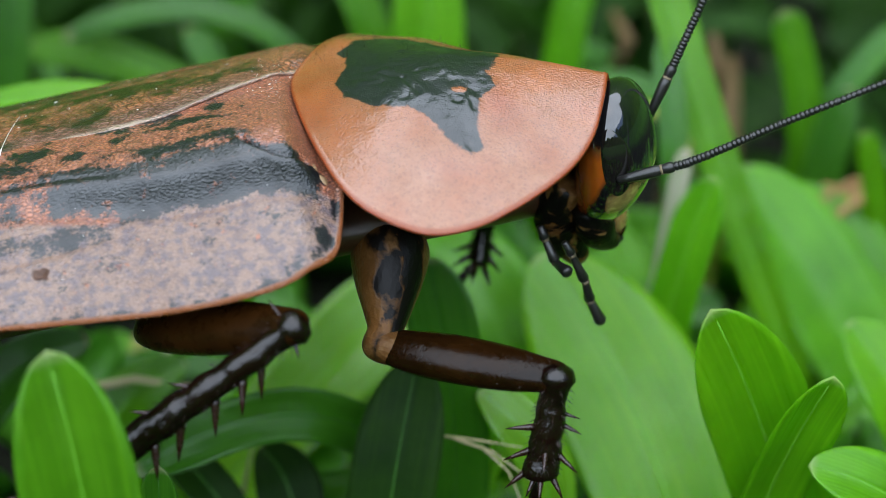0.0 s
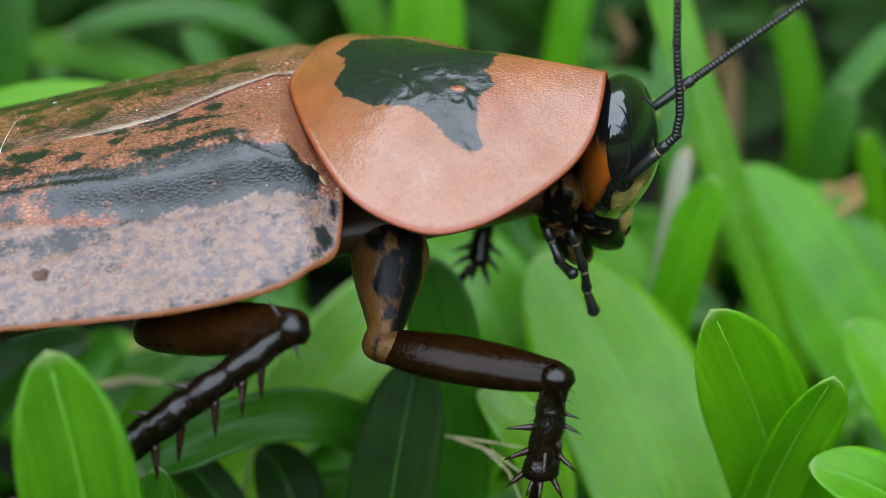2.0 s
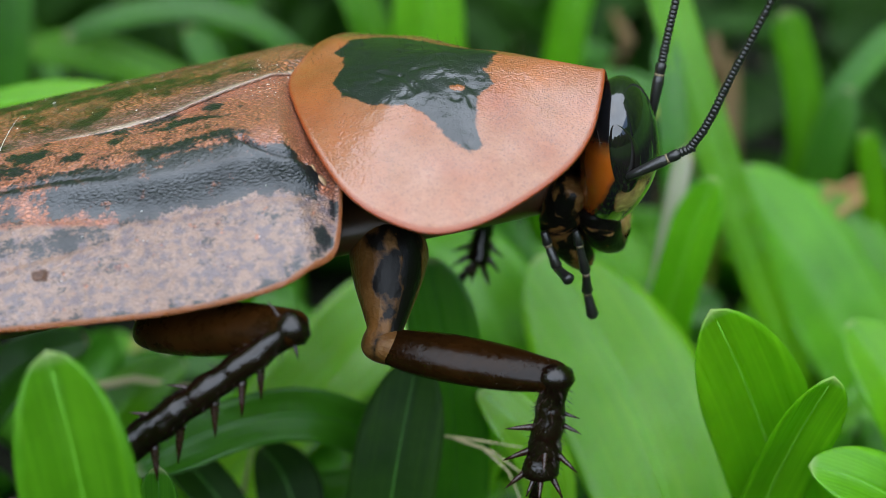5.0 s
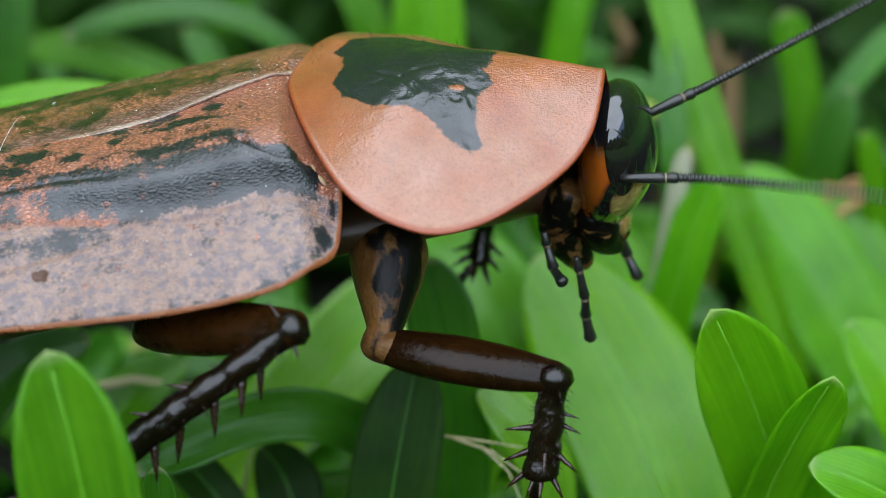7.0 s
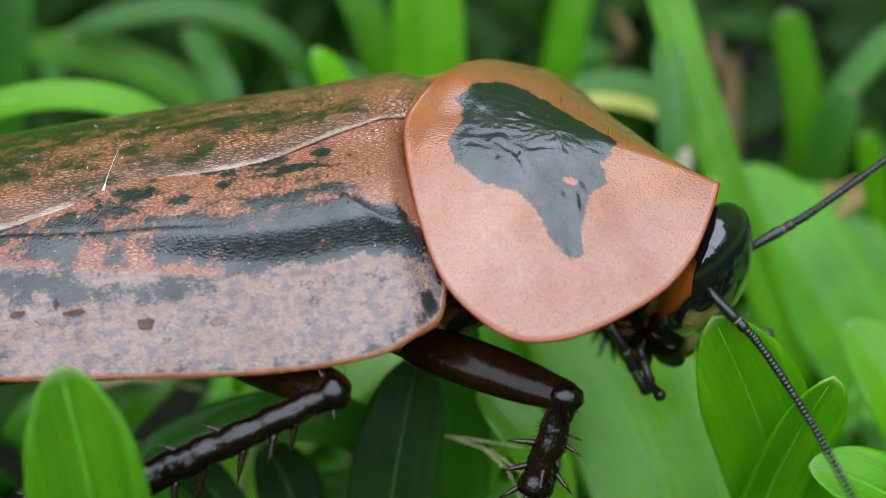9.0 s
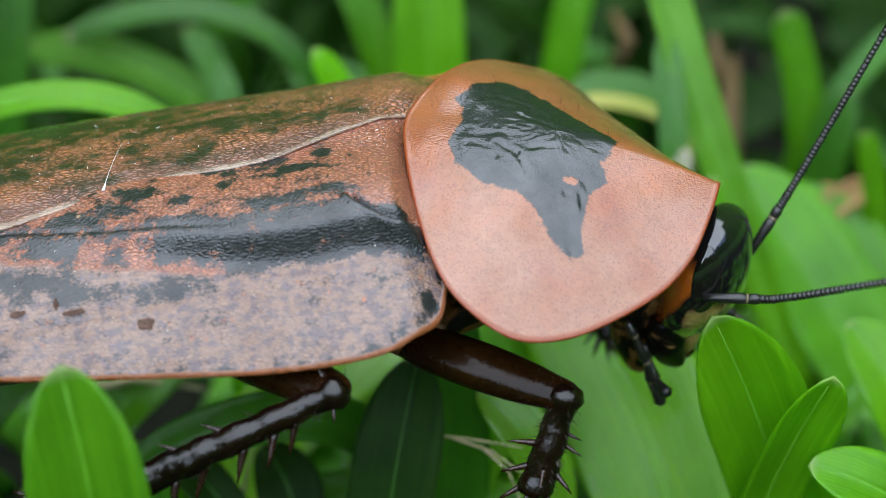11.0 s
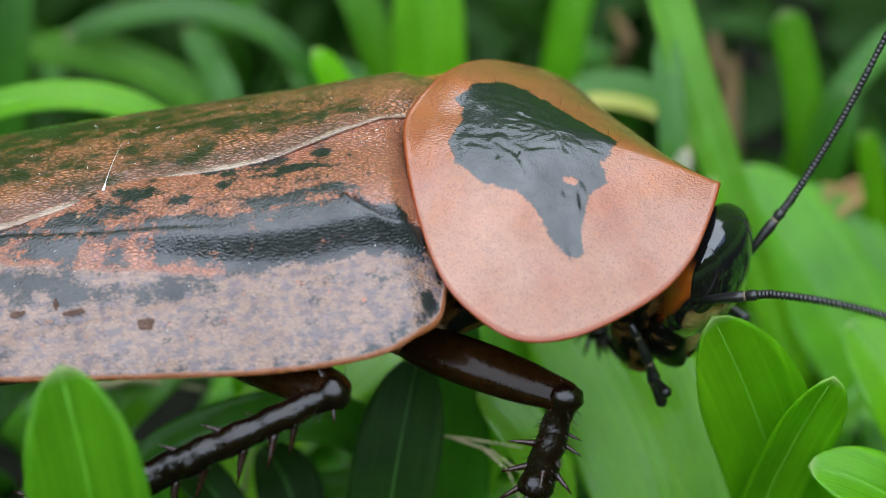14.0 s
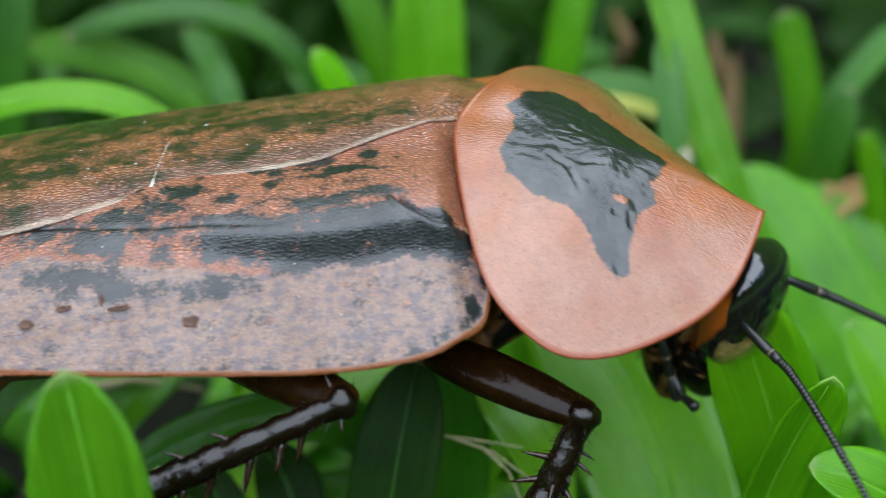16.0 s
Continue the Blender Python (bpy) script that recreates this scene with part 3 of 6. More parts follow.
straw_stem(((20.2, 59.0, -0.5), (20.6, 60.0, 8.0), (20.3, 62.0, 15.2)), 1.3, "thick brown dry stem in shade")
straw_stem(((-13.5, 6.0, 6.5), (-13.0, 6.0, 9.2), (-12.5, 7.0, 11.2)), 0.18, "pale dry grass stem")


def build_lawn():
    """The countless further leaves, behind and between."""
    random.seed(11)
    meshes = []
    for k in range(1250):
        far, near = k % 5 < 3 and k < 900, k >= 900
        x = random.uniform(-80, 80)
        y = random.uniform(66, 150) if far else random.uniform(-4, 62)
        if near:
            y = random.uniform(-120, -12)
        h = random.uniform(6, 12 + 0.16 * (y - 60)) if far else random.uniform(2.5, 5 + 0.06 * max(0, y))
        lean = random.uniform(4, 20)
        a = random.uniform(0, 2 * math.pi)
        if far and x > 14 and y > 74 and random.random() < 0.65:   # a thin, shady place in the lawn
            continue
        base = Vector((x, y, -0.5))
        tip = base + Vector((math.cos(a) * lean, math.sin(a) * lean * 0.6, h))
        mid = (base + tip) / 2 + Vector((0, 0, h * 0.28))
        # far leaves mostly take the shade-coloured green, to darken the lawn behind
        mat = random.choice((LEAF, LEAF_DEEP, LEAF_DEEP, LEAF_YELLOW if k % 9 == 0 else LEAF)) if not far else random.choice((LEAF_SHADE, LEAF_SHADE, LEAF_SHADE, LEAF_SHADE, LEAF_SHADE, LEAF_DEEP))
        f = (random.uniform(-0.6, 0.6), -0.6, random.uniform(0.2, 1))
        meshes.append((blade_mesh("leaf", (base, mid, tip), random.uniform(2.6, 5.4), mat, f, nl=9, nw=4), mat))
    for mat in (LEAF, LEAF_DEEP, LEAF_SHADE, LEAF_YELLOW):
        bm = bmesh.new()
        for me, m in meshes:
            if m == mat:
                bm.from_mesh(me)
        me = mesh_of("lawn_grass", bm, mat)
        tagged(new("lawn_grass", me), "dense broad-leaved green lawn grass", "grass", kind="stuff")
    for me, m in meshes:
        bpy.data.meshes.remove(me)


build_lawn()


# ---- the insect ----
roach = tagged(new("cockroach"), "large peppered cockroach with tan pronotum and black blotch, walking over grass", "cockroach")

HALF = ((-9.6, 0.0), (-8.7, 3.5), (-7.0, 7.2), (-5.1, 9.9), (-2.9, 11.4), (-0.3, 12.0), (2.3, 11.2), (4.7, 9.4), (6.8, 7.1), (8.0, 4.9), (8.55, 2.6), (8.8, 0.0))
PATCH = ((-6.7, -1.8), (-5.9, -3.4), (-3.9, -4.6), (-1.3, -4.9), (-0.3, -5.9), (0.8, -7.1), (1.6, -7.6), (2.25, -7.0), (1.9, -5.7), (1.9, -3.9),
         (2.6, -2.6), (2.3, -1.4), (2.7, 0.4), (0.7, 1.8), (-2.0, 3.3), (-4.6, 4.4), (-6.3, 3.6), (-6.9, 1.6), (-6.1, 0.2))


def pron_z(x, y):
    f, a = smooth01(-4, 9, x), abs(y) / 12.5
    if y < 0:
        z = -(5 + f) * a ** (2 - 0.8 * f)
    else:   # the left half droops more in front
        z = -(6 + 9 * f) * a ** (2 - 0.9 * f)
        z += (0.7 * math.exp(-(((x + 7.5) / 2.2) ** 2)) - 0.5 * math.exp(-(((x - 0.5) / 3) ** 2))) * smooth01(0, 4, y)
    return z - 1.5 * ((x + 3) / 10) ** 2


def inside_distance(poly, x, y):
    """Signed distance to a polygon: positive inside."""
    best, inside = 1e9, False
    for k in range(len(poly)):
        (x0, y0), (x1, y1) = poly[k], poly[k - 1]
        dx, dy = x1 - x0, y1 - y0
        t = max(0, min(1, ((x - x0) * dx + (y - y0) * dy) / (dx * dx + dy * dy)))
        best = min(best, math.hypot(x - x0 - t * dx, y - y0 - t * dy))
        if (y0 > y) != (y1 > y) and x < (x1 - x0) * (y - y0) / (y1 - y0) + x0:
            inside = not inside
    return best if inside else -best


PRON_SIZE = 0.97
# folds in the black blotch: from, to, depth
CREASES = ((-3.9, -1.6, -2.6, -2.2, 0.09), (-2.6, -2.2, -1.5, -3.6, 0.10), (-5.6, -1.9, -4.2, -2.0, 0.08), (-1.9, -1.6, -0.6, -1.3, 0.08), (-5.8, -3.0, -5.3, -3.3, 0.09),
           (1.5, -4.0, 1.7, -4.6, 0.10), (1.4, -6.9, 1.7, -7.2, 0.12), (0.6, -4.1, 0.9, -4.1, 0.10), (-3.2, 1.0, -0.8, 0.3, 0.07), (-4.5, 2.4, -2.4, 1.9, 0.06))


def build_pronotum():
    ring = []
    for k in range(len(HALF) - 1):
        for i in range(12):
            ring.append((k, i / 12))
    def point(u, k):
        p0, p1, p2, p3 = (HALF[max(0, min(len(HALF) - 1, k + d))] for d in (-1, 0, 1, 2))
        if k == 0:
            p0 = (p2[0], -p2[1])
        if k == len(HALF) - 2:
            p3 = (p1[0], -p1[1])
        return [0.5 * (2 * b + (c - a) * u + (2 * a - 5 * b + 4 * c - d) * u * u + (3 * b - a - 3 * c + d) * u**3) for a, b, c, d in zip(p0, p1, p2, p3)]
    half = [point(u, k) for k, u in ring]
    loop = [(x, -y) for x, y in half] + [(HALF[-1][0], 0.0)] + [(x, y) for x, y in reversed(half[1:])]
    rows, black, rim, pale = [], [], [], []
    n = 74
    for i in range(n + 1):
        s = (i / n) ** 0.9
        row, b, r, pl = [], [], [], []
        for x, y in loop:
            px, py = -0.8 + (x + 0.8) * s, y * s
            z = pron_z(px, py)
            z += 0.07 * math.exp(-((s - 0.988) / 0.008) ** 2)
            z += 0.05 * nz(px, py, 0.35, 2.0) * (1 - s**4)
            d = inside_distance(PATCH, px, py)
            inner = math.hypot((px - 0.75) * 0.62, (py + 3.1 + 0.2 * px) * 1.5) - 0.24
            d = min(d, inner + 0.28 * nz(px, py, 1.6, 7.0))
            if -0.6 < d < 6:
                z += (0.06 * nz(px, py, 0.5, 9.0) + 0.022 * nz(px * 0.6, py * 1.8, 0.8, 4.0) - 0.05 * max(0, nz(px, py, 2.1, 14.0) - 0.15)) * smooth01(-0.2, 0.5, d)
                for ax, ay, bx, by, deep in CREASES:
                    k = max(0, min(1, ((px - ax) * (bx - ax) + (py - ay) * (by - ay)) / ((bx - ax) ** 2 + (by - ay) ** 2)))
                    off = math.hypot(px - ax - k * (bx - ax), py - ay - k * (by - ay))
                    z += 0.5 * deep * (0.4 * math.exp(-(((off - 0.32) / 0.2) ** 2)) - math.exp(-((off / 0.13) ** 2)))
            row.append((px * PRON_SIZE, py * PRON_SIZE, z * PRON_SIZE))
            b.append(0.5 + max(-0.5, min(0.5, d * 1.1 + 0.3 * nz(px, py, 0.9, 3.0))))
            r.append(smooth01(0.982, 0.993, s))
            pl.append(0.42 * smooth01(2.0, 7.5, abs(py)) + 0.45 * nz(px, py, 0.4, 5.0) - 0.5 * math.exp(-(((px + 7.2) / 1.3) ** 2) - ((py + 4.5) / 3) ** 2) - 0.5 * math.exp(-(((px - 3.2) / 0.9) ** 2) - ((py + 4.2) / 1.6) ** 2))
        rows.append(row), black.append(b), rim.append(r), pale.append(pl)
    # rolled rim and underside
    for s, dz in ((1.003, -0.02), (1.003, -0.12), (0.985, -0.2), (0.9, -0.1), (0.55, -0.4), (0.1, -0.9)):
        rows.append([((-0.8 + (x + 0.8) * s) * PRON_SIZE, y * s * PRON_SIZE, (pron_z(-0.8 + (x + 0.8) * min(s, 1), y * min(s, 1)) + dz) * PRON_SIZE) for x, y in loop])
        black.append([0.0] * len(loop)), rim.append([1.0] * len(loop)), pale.append([0.0] * len(loop))
    me = grid_mesh("pronotum", rows, PRONOTUM, {"black": black, "rim": rim, "pale": pale}, True)
    return place("pronotum", me, roach, "glossy tan pronotum shield with an irregular black blotch")


pronotum = build_pronotum()

EDGE = ((-54, 1.0), (-52.5, 4.0), (-50, 6.5), (-46, 9.2), (-40, 11.4), (-33, 12.5), (-27.5, 13.1), (-20.3, 13.75), (-17.2, 13.9), (-14.1, 13.85), (-12.4, 13.6), (-11.1, 13.1), (-10.2, 12.45), (-9.6, 11.7), (-9.15, 10.5), (-8.8, 9.2), (-8.4, 7.8), (-7.7, 6.0), (-7.0, 4.0))
SUTURE = ((-54, -0.3), (-46, -3.0), (-38, -4.9), (-33, -4.7), (-28, -3.6), (-24, -2.85), (-18, -2.5), (-14, -1.0), (-10, 0.7), (-8, 1.5))
RIDGE = ((-54, -2.5), (-40, -4.6), (-33, -5.3), (-28, -6.4), (-24, -7.1), (-20.6, -7.9), (-17, -8.3), (-13.3, -8.2), (-10.4, -8.4), (-8, -8.6))


SLIT = ((-13.5, -6.9), (-13.1, -7.35), (-12.55, -7.8), (-11.9, -8.15), (-11.3, -8.3), (-10.8, -8.2), (-10.4, -7.95))   # hooked fold at the ridge's front end


def line_distance(line, x, y):
    """Distance to a line of points that runs along x, and whether the place lies below it."""
    best, below = 1e9, False
    for (x0, y0), (x1, y1) in zip(line, line[1:]):
        k = max(0, min(1, ((x - x0) * (x1 - x0) + (y - y0) * (y1 - y0)) / ((x1 - x0) ** 2 + (y1 - y0) ** 2)))
        d = math.hypot(x - x0 - k * (x1 - x0), y - y0 - k * (y1 - y0))
        if d < best:
            best, below = d, y < y0 + k * (y1 - y0)
    return best, below


def teg_z(x, y):
    far = smooth01(-2.0, 3.5, y)
    z = -5.5 * (abs(y) / 13) ** 2.2 - 0.0035 * max(0, -x - 30) ** 2
    return z - (0.4 * math.exp(-(((x + 9) / 3) ** 2)) + 1.3 * smooth01(-11.5, -9.0, x)) * (1 - far) - 0.6 * far * smooth01(-10.0, -8.2, x)


OUTLINE = [(-54, -6.0), *EDGE, (-6.0, 4.0), (-6.0, -6.0)]


def edge_distance(x, y):
    """How far inside the outer edge of a cover a place lies."""
    return inside_distance(OUTLINE, x, abs(y))


# black blotches of the right cover: x, y, half length, half width
BLOTS = ((-18.1, -2.9, 1.5, 0.6), (-16.4, -3.6, 1.2, 0.5), (-14.7, -2.5, 0.6, 0.3), (-20.3, -4.6, 0.38, 0.3), (-19.0, -5.1, 0.32, 0.24), (-12.3, -5.5, 0.35, 0.3),
         (-12.8, -3.9, 0.3, 0.2), (-25.4, -4.0, 1.6, 0.55), (-28.6, -5.1, 2.8, 0.9), (-22.6, -5.2, 0.7, 0.35), (-17.6, -6.5, 2.3, 0.6), (-14.6, -6.4, 1.7, 0.6), (-23.5, -9.5, 1.5, 0.55),
         (-28.5, -9.2, 1.8, 0.5), (-31.5, -8.2, 2.2, 0.7), (-19.2, -9.0, 1.2, 0.4), (-30.0, -6.4, 2.0, 0.5))


def teg_pattern(x, y, left):
    """Pigment at a place on the wing covers: black, pale."""
    dr = y - lerp_table(RIDGE, x)
    n1, n2 = nz(x * 0.55, y, 0.32, 1.0), nz(x * 0.7, y, 1.1, 8.0)
    if left:
        side = y - lerp_table(SUTURE, x)
        # black deepens away from the suture, carrying the dark green reflection
        b = 0.46 + 0.85 * n1 + 0.75 * n2 - 0.5 * smooth01(-19, -11, x) - 0.35 * smooth01(2.4, 0.3, side) + 0.3 * smooth01(2.0, 5.0, side) * smooth01(-14, -22, x)
        return b, 0.75 * smooth01(2.6, 0.2, side) * smooth01(-10, -16, x)
    b = 0.0
    for bx, by, rx, ry in BLOTS:
        u, v = (x - bx) / rx, (y - by) / ry
        if abs(u) < 2.2 and abs(v) < 2.2:
            b = max(b, 1.0 * math.exp(-0.7 * (u * u + v * v)))
    rimward = edge_distance(x, y)   # dark margin round the front corner
    corner = smooth01(-13.4, -11.0, x) * smooth01(-8.0, -9.2, y)
    b = max(b, (0.62 + 0.8 * n2) * math.exp(-(((rimward - 0.6) / (0.42 + 0.25 * n1)) ** 2)) * corner)
    b = max(b, (0.3 + 0.8 * n2) * math.exp(-(((rimward - 0.30) / 0.09) ** 2)) * (1 - corner))
    back = smooth01(-20, -27, x)
    lo, hi = -0.95 + 0.4 * back + 0.5 * n1, 1.75 - 0.9 * back + 0.9 * n1
    band = smooth01(lo - 0.5, lo + 0.35, dr) * smooth01(hi + 1.1, hi - 0.9, dr) * smooth01(-9.3, -10.2, x - 0.25 * dr)
    band *= 1 - 0.35 * back * smooth01(-0.6, 0.3, n1)
    band *= 1 - 0.45 * smooth01(0.5, 1.3, dr) * (0.5 + 1.5 * max(0, n2)) - 0.35 * max(0, nz(x, y * 1.5, 0.6, 12.0))
    rear = smooth01(-18.5, -22, x)   # a salmon stripe lies between band and margin farther back
    out = smooth01(-0.45 - 0.75 * rear, -1.0 - 1.2 * rear, dr + 0.4 * n2)
    b = max(b + 0.38 * n1 * smooth01(-12, -19, x) * (1 - 0.75 * out), band) + 0.04 + 0.68 * n2 * (1 - 0.35 * out)
    return b - 0.9 * smooth01(-13.4, -12.2, x) * smooth01(0.3, 0.8, dr - 0.5 * smooth01(-12.2, -13.4, x)), out


def build_tegmen(left):
    nx, ny = 280, 130
    rows, black, rim, pale, seam = [], [], [], [], []
    for i in range(nx + 1):
        x = -6.4 - 47.4 * (i / nx) ** 1.3 if left else -8.4 - 45.4 * (i / nx) ** 1.65
        ys = lerp_table(SUTURE, x)
        ye = max(lerp_table(EDGE, x), 11.5 if x > -13 else 0) if left else -lerp_table(EDGE, x)
        y0 = ys - 0.15 if left else ys + 1.6
        row, b, r, pl, sm = [], [], [], [], []
        for j in range(ny + 1):
            s = j / ny
            y = y0 + (ye - y0) * s
            z = teg_z(x, y)
            ed = edge_distance(x, y)
            if left:
                z += 0.16 + 0.02 * math.exp(-((y - ys) / 0.25) ** 2)
            else:
                dr = y - lerp_table(RIDGE, x)
                fade = smooth01(-34, -16, x) * (1 - 0.8 * smooth01(-11.2, -9.6, x))
                z += (1.2 * smooth01(-0.85, 0.05, dr) * smooth01(6.5, 0.1, dr) - 0.18 * math.exp(-((dr + 1.15) / 0.35) ** 2)) * fade
                z -= 0.09 * math.exp(-((dr - 0.45 - 0.1 * nz(x, 0, 0.4, 2.0)) / 0.13) ** 2) * smooth01(-19, -23, x)
                off, below = line_distance(SLIT, x, y)
                z += (0.14 if below else 0.0) * math.exp(-((off - 0.3) / 0.2) ** 2) - 0.6 * math.exp(-((off / 0.13) ** 2))
                z -= 0.16 * math.exp(-((y + 10.1 - 0.05 * (x + 25)) / 0.25) ** 2) * smooth01(-20, -24, x)
                z += 0.10 * math.exp(-((ed - 0.11) / 0.10) ** 2) - 0.05 * math.exp(-((ed - 0.4) / 0.2) ** 2)
            z += 0.018 * nz(x * 0.7, y, 1.4, 3.0)
            kb, kp = teg_pattern(x, y, left)
            row.append((x, y, z))
            b.append(max(0, min(1, kb)) * smooth01(0.14, 0.26, ed))
            wide = (0.16 + 0.12 * nz(x, 0, 0.3)) * smooth01(-10, -17, x) + 0.06
            sm.append(smooth01(wide + 0.14, wide - 0.14, y - ys + 0.15 * nz(x, y, 0.9)) * (0.75 + 0.5 * nz(x * 0.6, y, 0.8, 6.0)) if left else 0.0)
            r.append(smooth01(0.24, 0.13, ed))
            pl.append(kp)
            b[-1] *= 1 - 0.9 * max(0, min(1, sm[-1]))
        rows.append(row), black.append(b), rim.append(r), pale.append(pl), seam.append(sm)
    me = grid_mesh("wing_cover", rows, TEGMEN_LEFT if left else TEGMEN, {"black": black, "rim": rim, "pale": pale, "strip": seam})
    bm = bmesh.new()
    bm.from_mesh(me)
    bmesh.ops.recalc_face_normals(bm, faces=bm.faces)
    if sum(f.normal.z for f in bm.faces) < 0:
        bmesh.ops.reverse_faces(bm, faces=bm.faces)
    bmesh.ops.solidify(bm, geom=bm.faces[:], thickness=0.16 * MM)
    bm.to_mesh(me)
    bm.free()
    me.shade_smooth()
    return place("wing_cover", me, roach, "mottled brown wing cover, " + ("dark patches tinted with reflected green" if left else "black ridge and pale speckled margin"))


build_tegmen(False)
build_tegmen(True)


def build_small_marks():
    """Torn places on the outer field, pale hinge skin, dust."""
    random.seed(21)
    for x, y, w, l in ((-25.2, -11.1, 0.3, 0.5), (-28.9, -10.05, 0.12, 0.6), (-29.9, -9.5, 0.28, 0.12), (-32.0, -9.7, 0.14, 0.5), (-34.0, -10.2, 0.2, 0.4)):
        ring = [(2 * math.pi * k / 14, random.uniform(0.55, 1.15)) for k in range(14)]
        rows = []
        for s, up in ((0.02, 0.03), (0.5, 0.04), (0.8, 0.09), (1.0, 0.13), (1.04, 0.04)):
            row = []
            for a, r in ring:
                px, py = x + l * s * r * math.cos(a), y + w * s * r * math.sin(a)
                row.append((px, py, teg_z(px, py) + up + (0.05 * random.random() if s > 0.7 else 0)))
            rows.append(row)
        place("tear", grid_mesh("tear", rows, TEAR, None, True), roach, "small torn brown scrap of wing cover")
    line = ((-10.35, -7.3, 0.06), (-10.2, -7.6, 0.30), (-9.95, -7.95, 0.2), (-9.7, -8.2, 0.26), (-9.5, -8.6, 0.08))
    hinge = tube("hinge", fine([(x, y, teg_z(x, y) + 0.02, r) for x, y, r in line], 4), HINGE, 12)
    place("hinge", hinge, roach, "cream-coloured skin at the wing base")
    bm = bmesh.new()
    for k in range(150):
        if k < 45:
            x, y = -11.6 + random.gauss(0, 0.7), random.uniform(-4.5, 1.5)
        else:
            x, y = random.uniform(-34, -11), random.uniform(-12.5, 5)
        r = random.uniform(0.010, 0.042)
        m = Matrix.Translation(Vector((x, y, teg_z(x, y) + (0.2 if y > lerp_table(SUTURE, x) else 0.05))) * MM) @ Matrix.Rotation(random.uniform(0, 3.1), 4, "Z") @ Matrix.Diagonal((r * MM * random.uniform(1, 3.5), r * MM, r * MM * 0.5, 1))
        bmesh.ops.create_icosphere(bm, subdivisions=1, radius=1, matrix=m)
    part("dust", bm, DUST, roach, "white specks of dust")
    strand = [(-27.0 + 0.16 * k, -3.1 + 0.75 * k, teg_z(-27.0 + 0.16 * k, -3.1 + 0.75 * k) + 0.2 + 0.004 * k * (6 - k), 0.10 if k == 0 else 0.022 - 0.002 * k) for k in range(7)]
    place("fibre", tube("fibre", strand, DUST, 6), roach, "thin white fibre stuck on the wing cover")
    place("grain", tube("grain", [(-28.55, -4.8, teg_z(-28.5, -4.8) + 0.05, 0.05), (-28.45, -4.8, teg_z(-28.5, -4.8) + 0.08, 0.2), (-28.1, -4.75, teg_z(-28.2, -4.8) + 0.08, 0.17), (-28.0, -4.7, teg_z(-28.0, -4.8) + 0.03, 0.04)], HINGE, 10), roach, "small tan grain of soil")


def build_hairs():
    """Sparse short hairs that stand on the crest of the shield."""
    random.seed(31)
    bm = bmesh.new()
    for k in range(46):
        x, y = random.uniform(-8.5, 7.5), random.uniform(0.5, 5.0)
        v = Vector((random.uniform(-0.5, 0.3), random.uniform(-0.2, 0.4), 1)).normalized()
        tall = random.uniform(0.35, 0.8)
        m = Matrix.Translation((Vector((x, y, pron_z(x, y))) * PRON_SIZE + v * tall * 0.45) * MM) @ v.to_track_quat("Z", "X").to_matrix().to_4x4()
        bmesh.ops.create_cone(bm, cap_ends=False, segments=3, radius1=0.014 * MM, radius2=0.004 * MM, depth=tall * MM, matrix=m)
    part("hairs", bm, SPINE, pronotum, "fine short hairs")


build_hairs()
TEAR = plain("torn_edge", (0.02, 0.007, 0.003), (0.14, 0.07, 0.045), 1600, (0.4, 0.6), 0.3, 0.5, 0.0001)
HINGE = plain("hinge_skin", (0.16, 0.075, 0.03), (0.42, 0.28, 0.15), 800, (0.4, 0.6), 0.4, 0.4, 0.0001)
DUST = plain("dust", (0.5, 0.48, 0.45), (0.75, 0.73, 0.7), 2000, (0.6, 0.8), 0.3, 0.2, 0.0001)
build_small_marks()

# belly and chest under the covers
place("abdomen", tube("abdomen", [(-12, 0, -7.4, 5, 2.0), (-14, 0, -7.0, 8.8, 2.6), (-20, 0, -6.8, 10, 3.2), (-30, 0, -6.8, 9.8, 3.2), (-40, 0, -7.6, 8, 2.8), (-48, 0, -8, 5.5, 2.2), (-52, 0, -9, 2, 1)], BELLY, 32), roach, "dark brown segmented underside")
place("thorax", tube("thorax", [(-14, 0, -7.0, 6, 2.2), (-10, 0, -8.2, 6.5, 2.4), (-5, 0, -8.2, 6.5, 2.6), (-1, 0, -9.2, 5, 2.2), (3, 0, -10.2, 3, 1.8), (6, 0, -10.8, 1.6, 1.2)], BELLY, 32), roach, "dark brown chest under the shield")


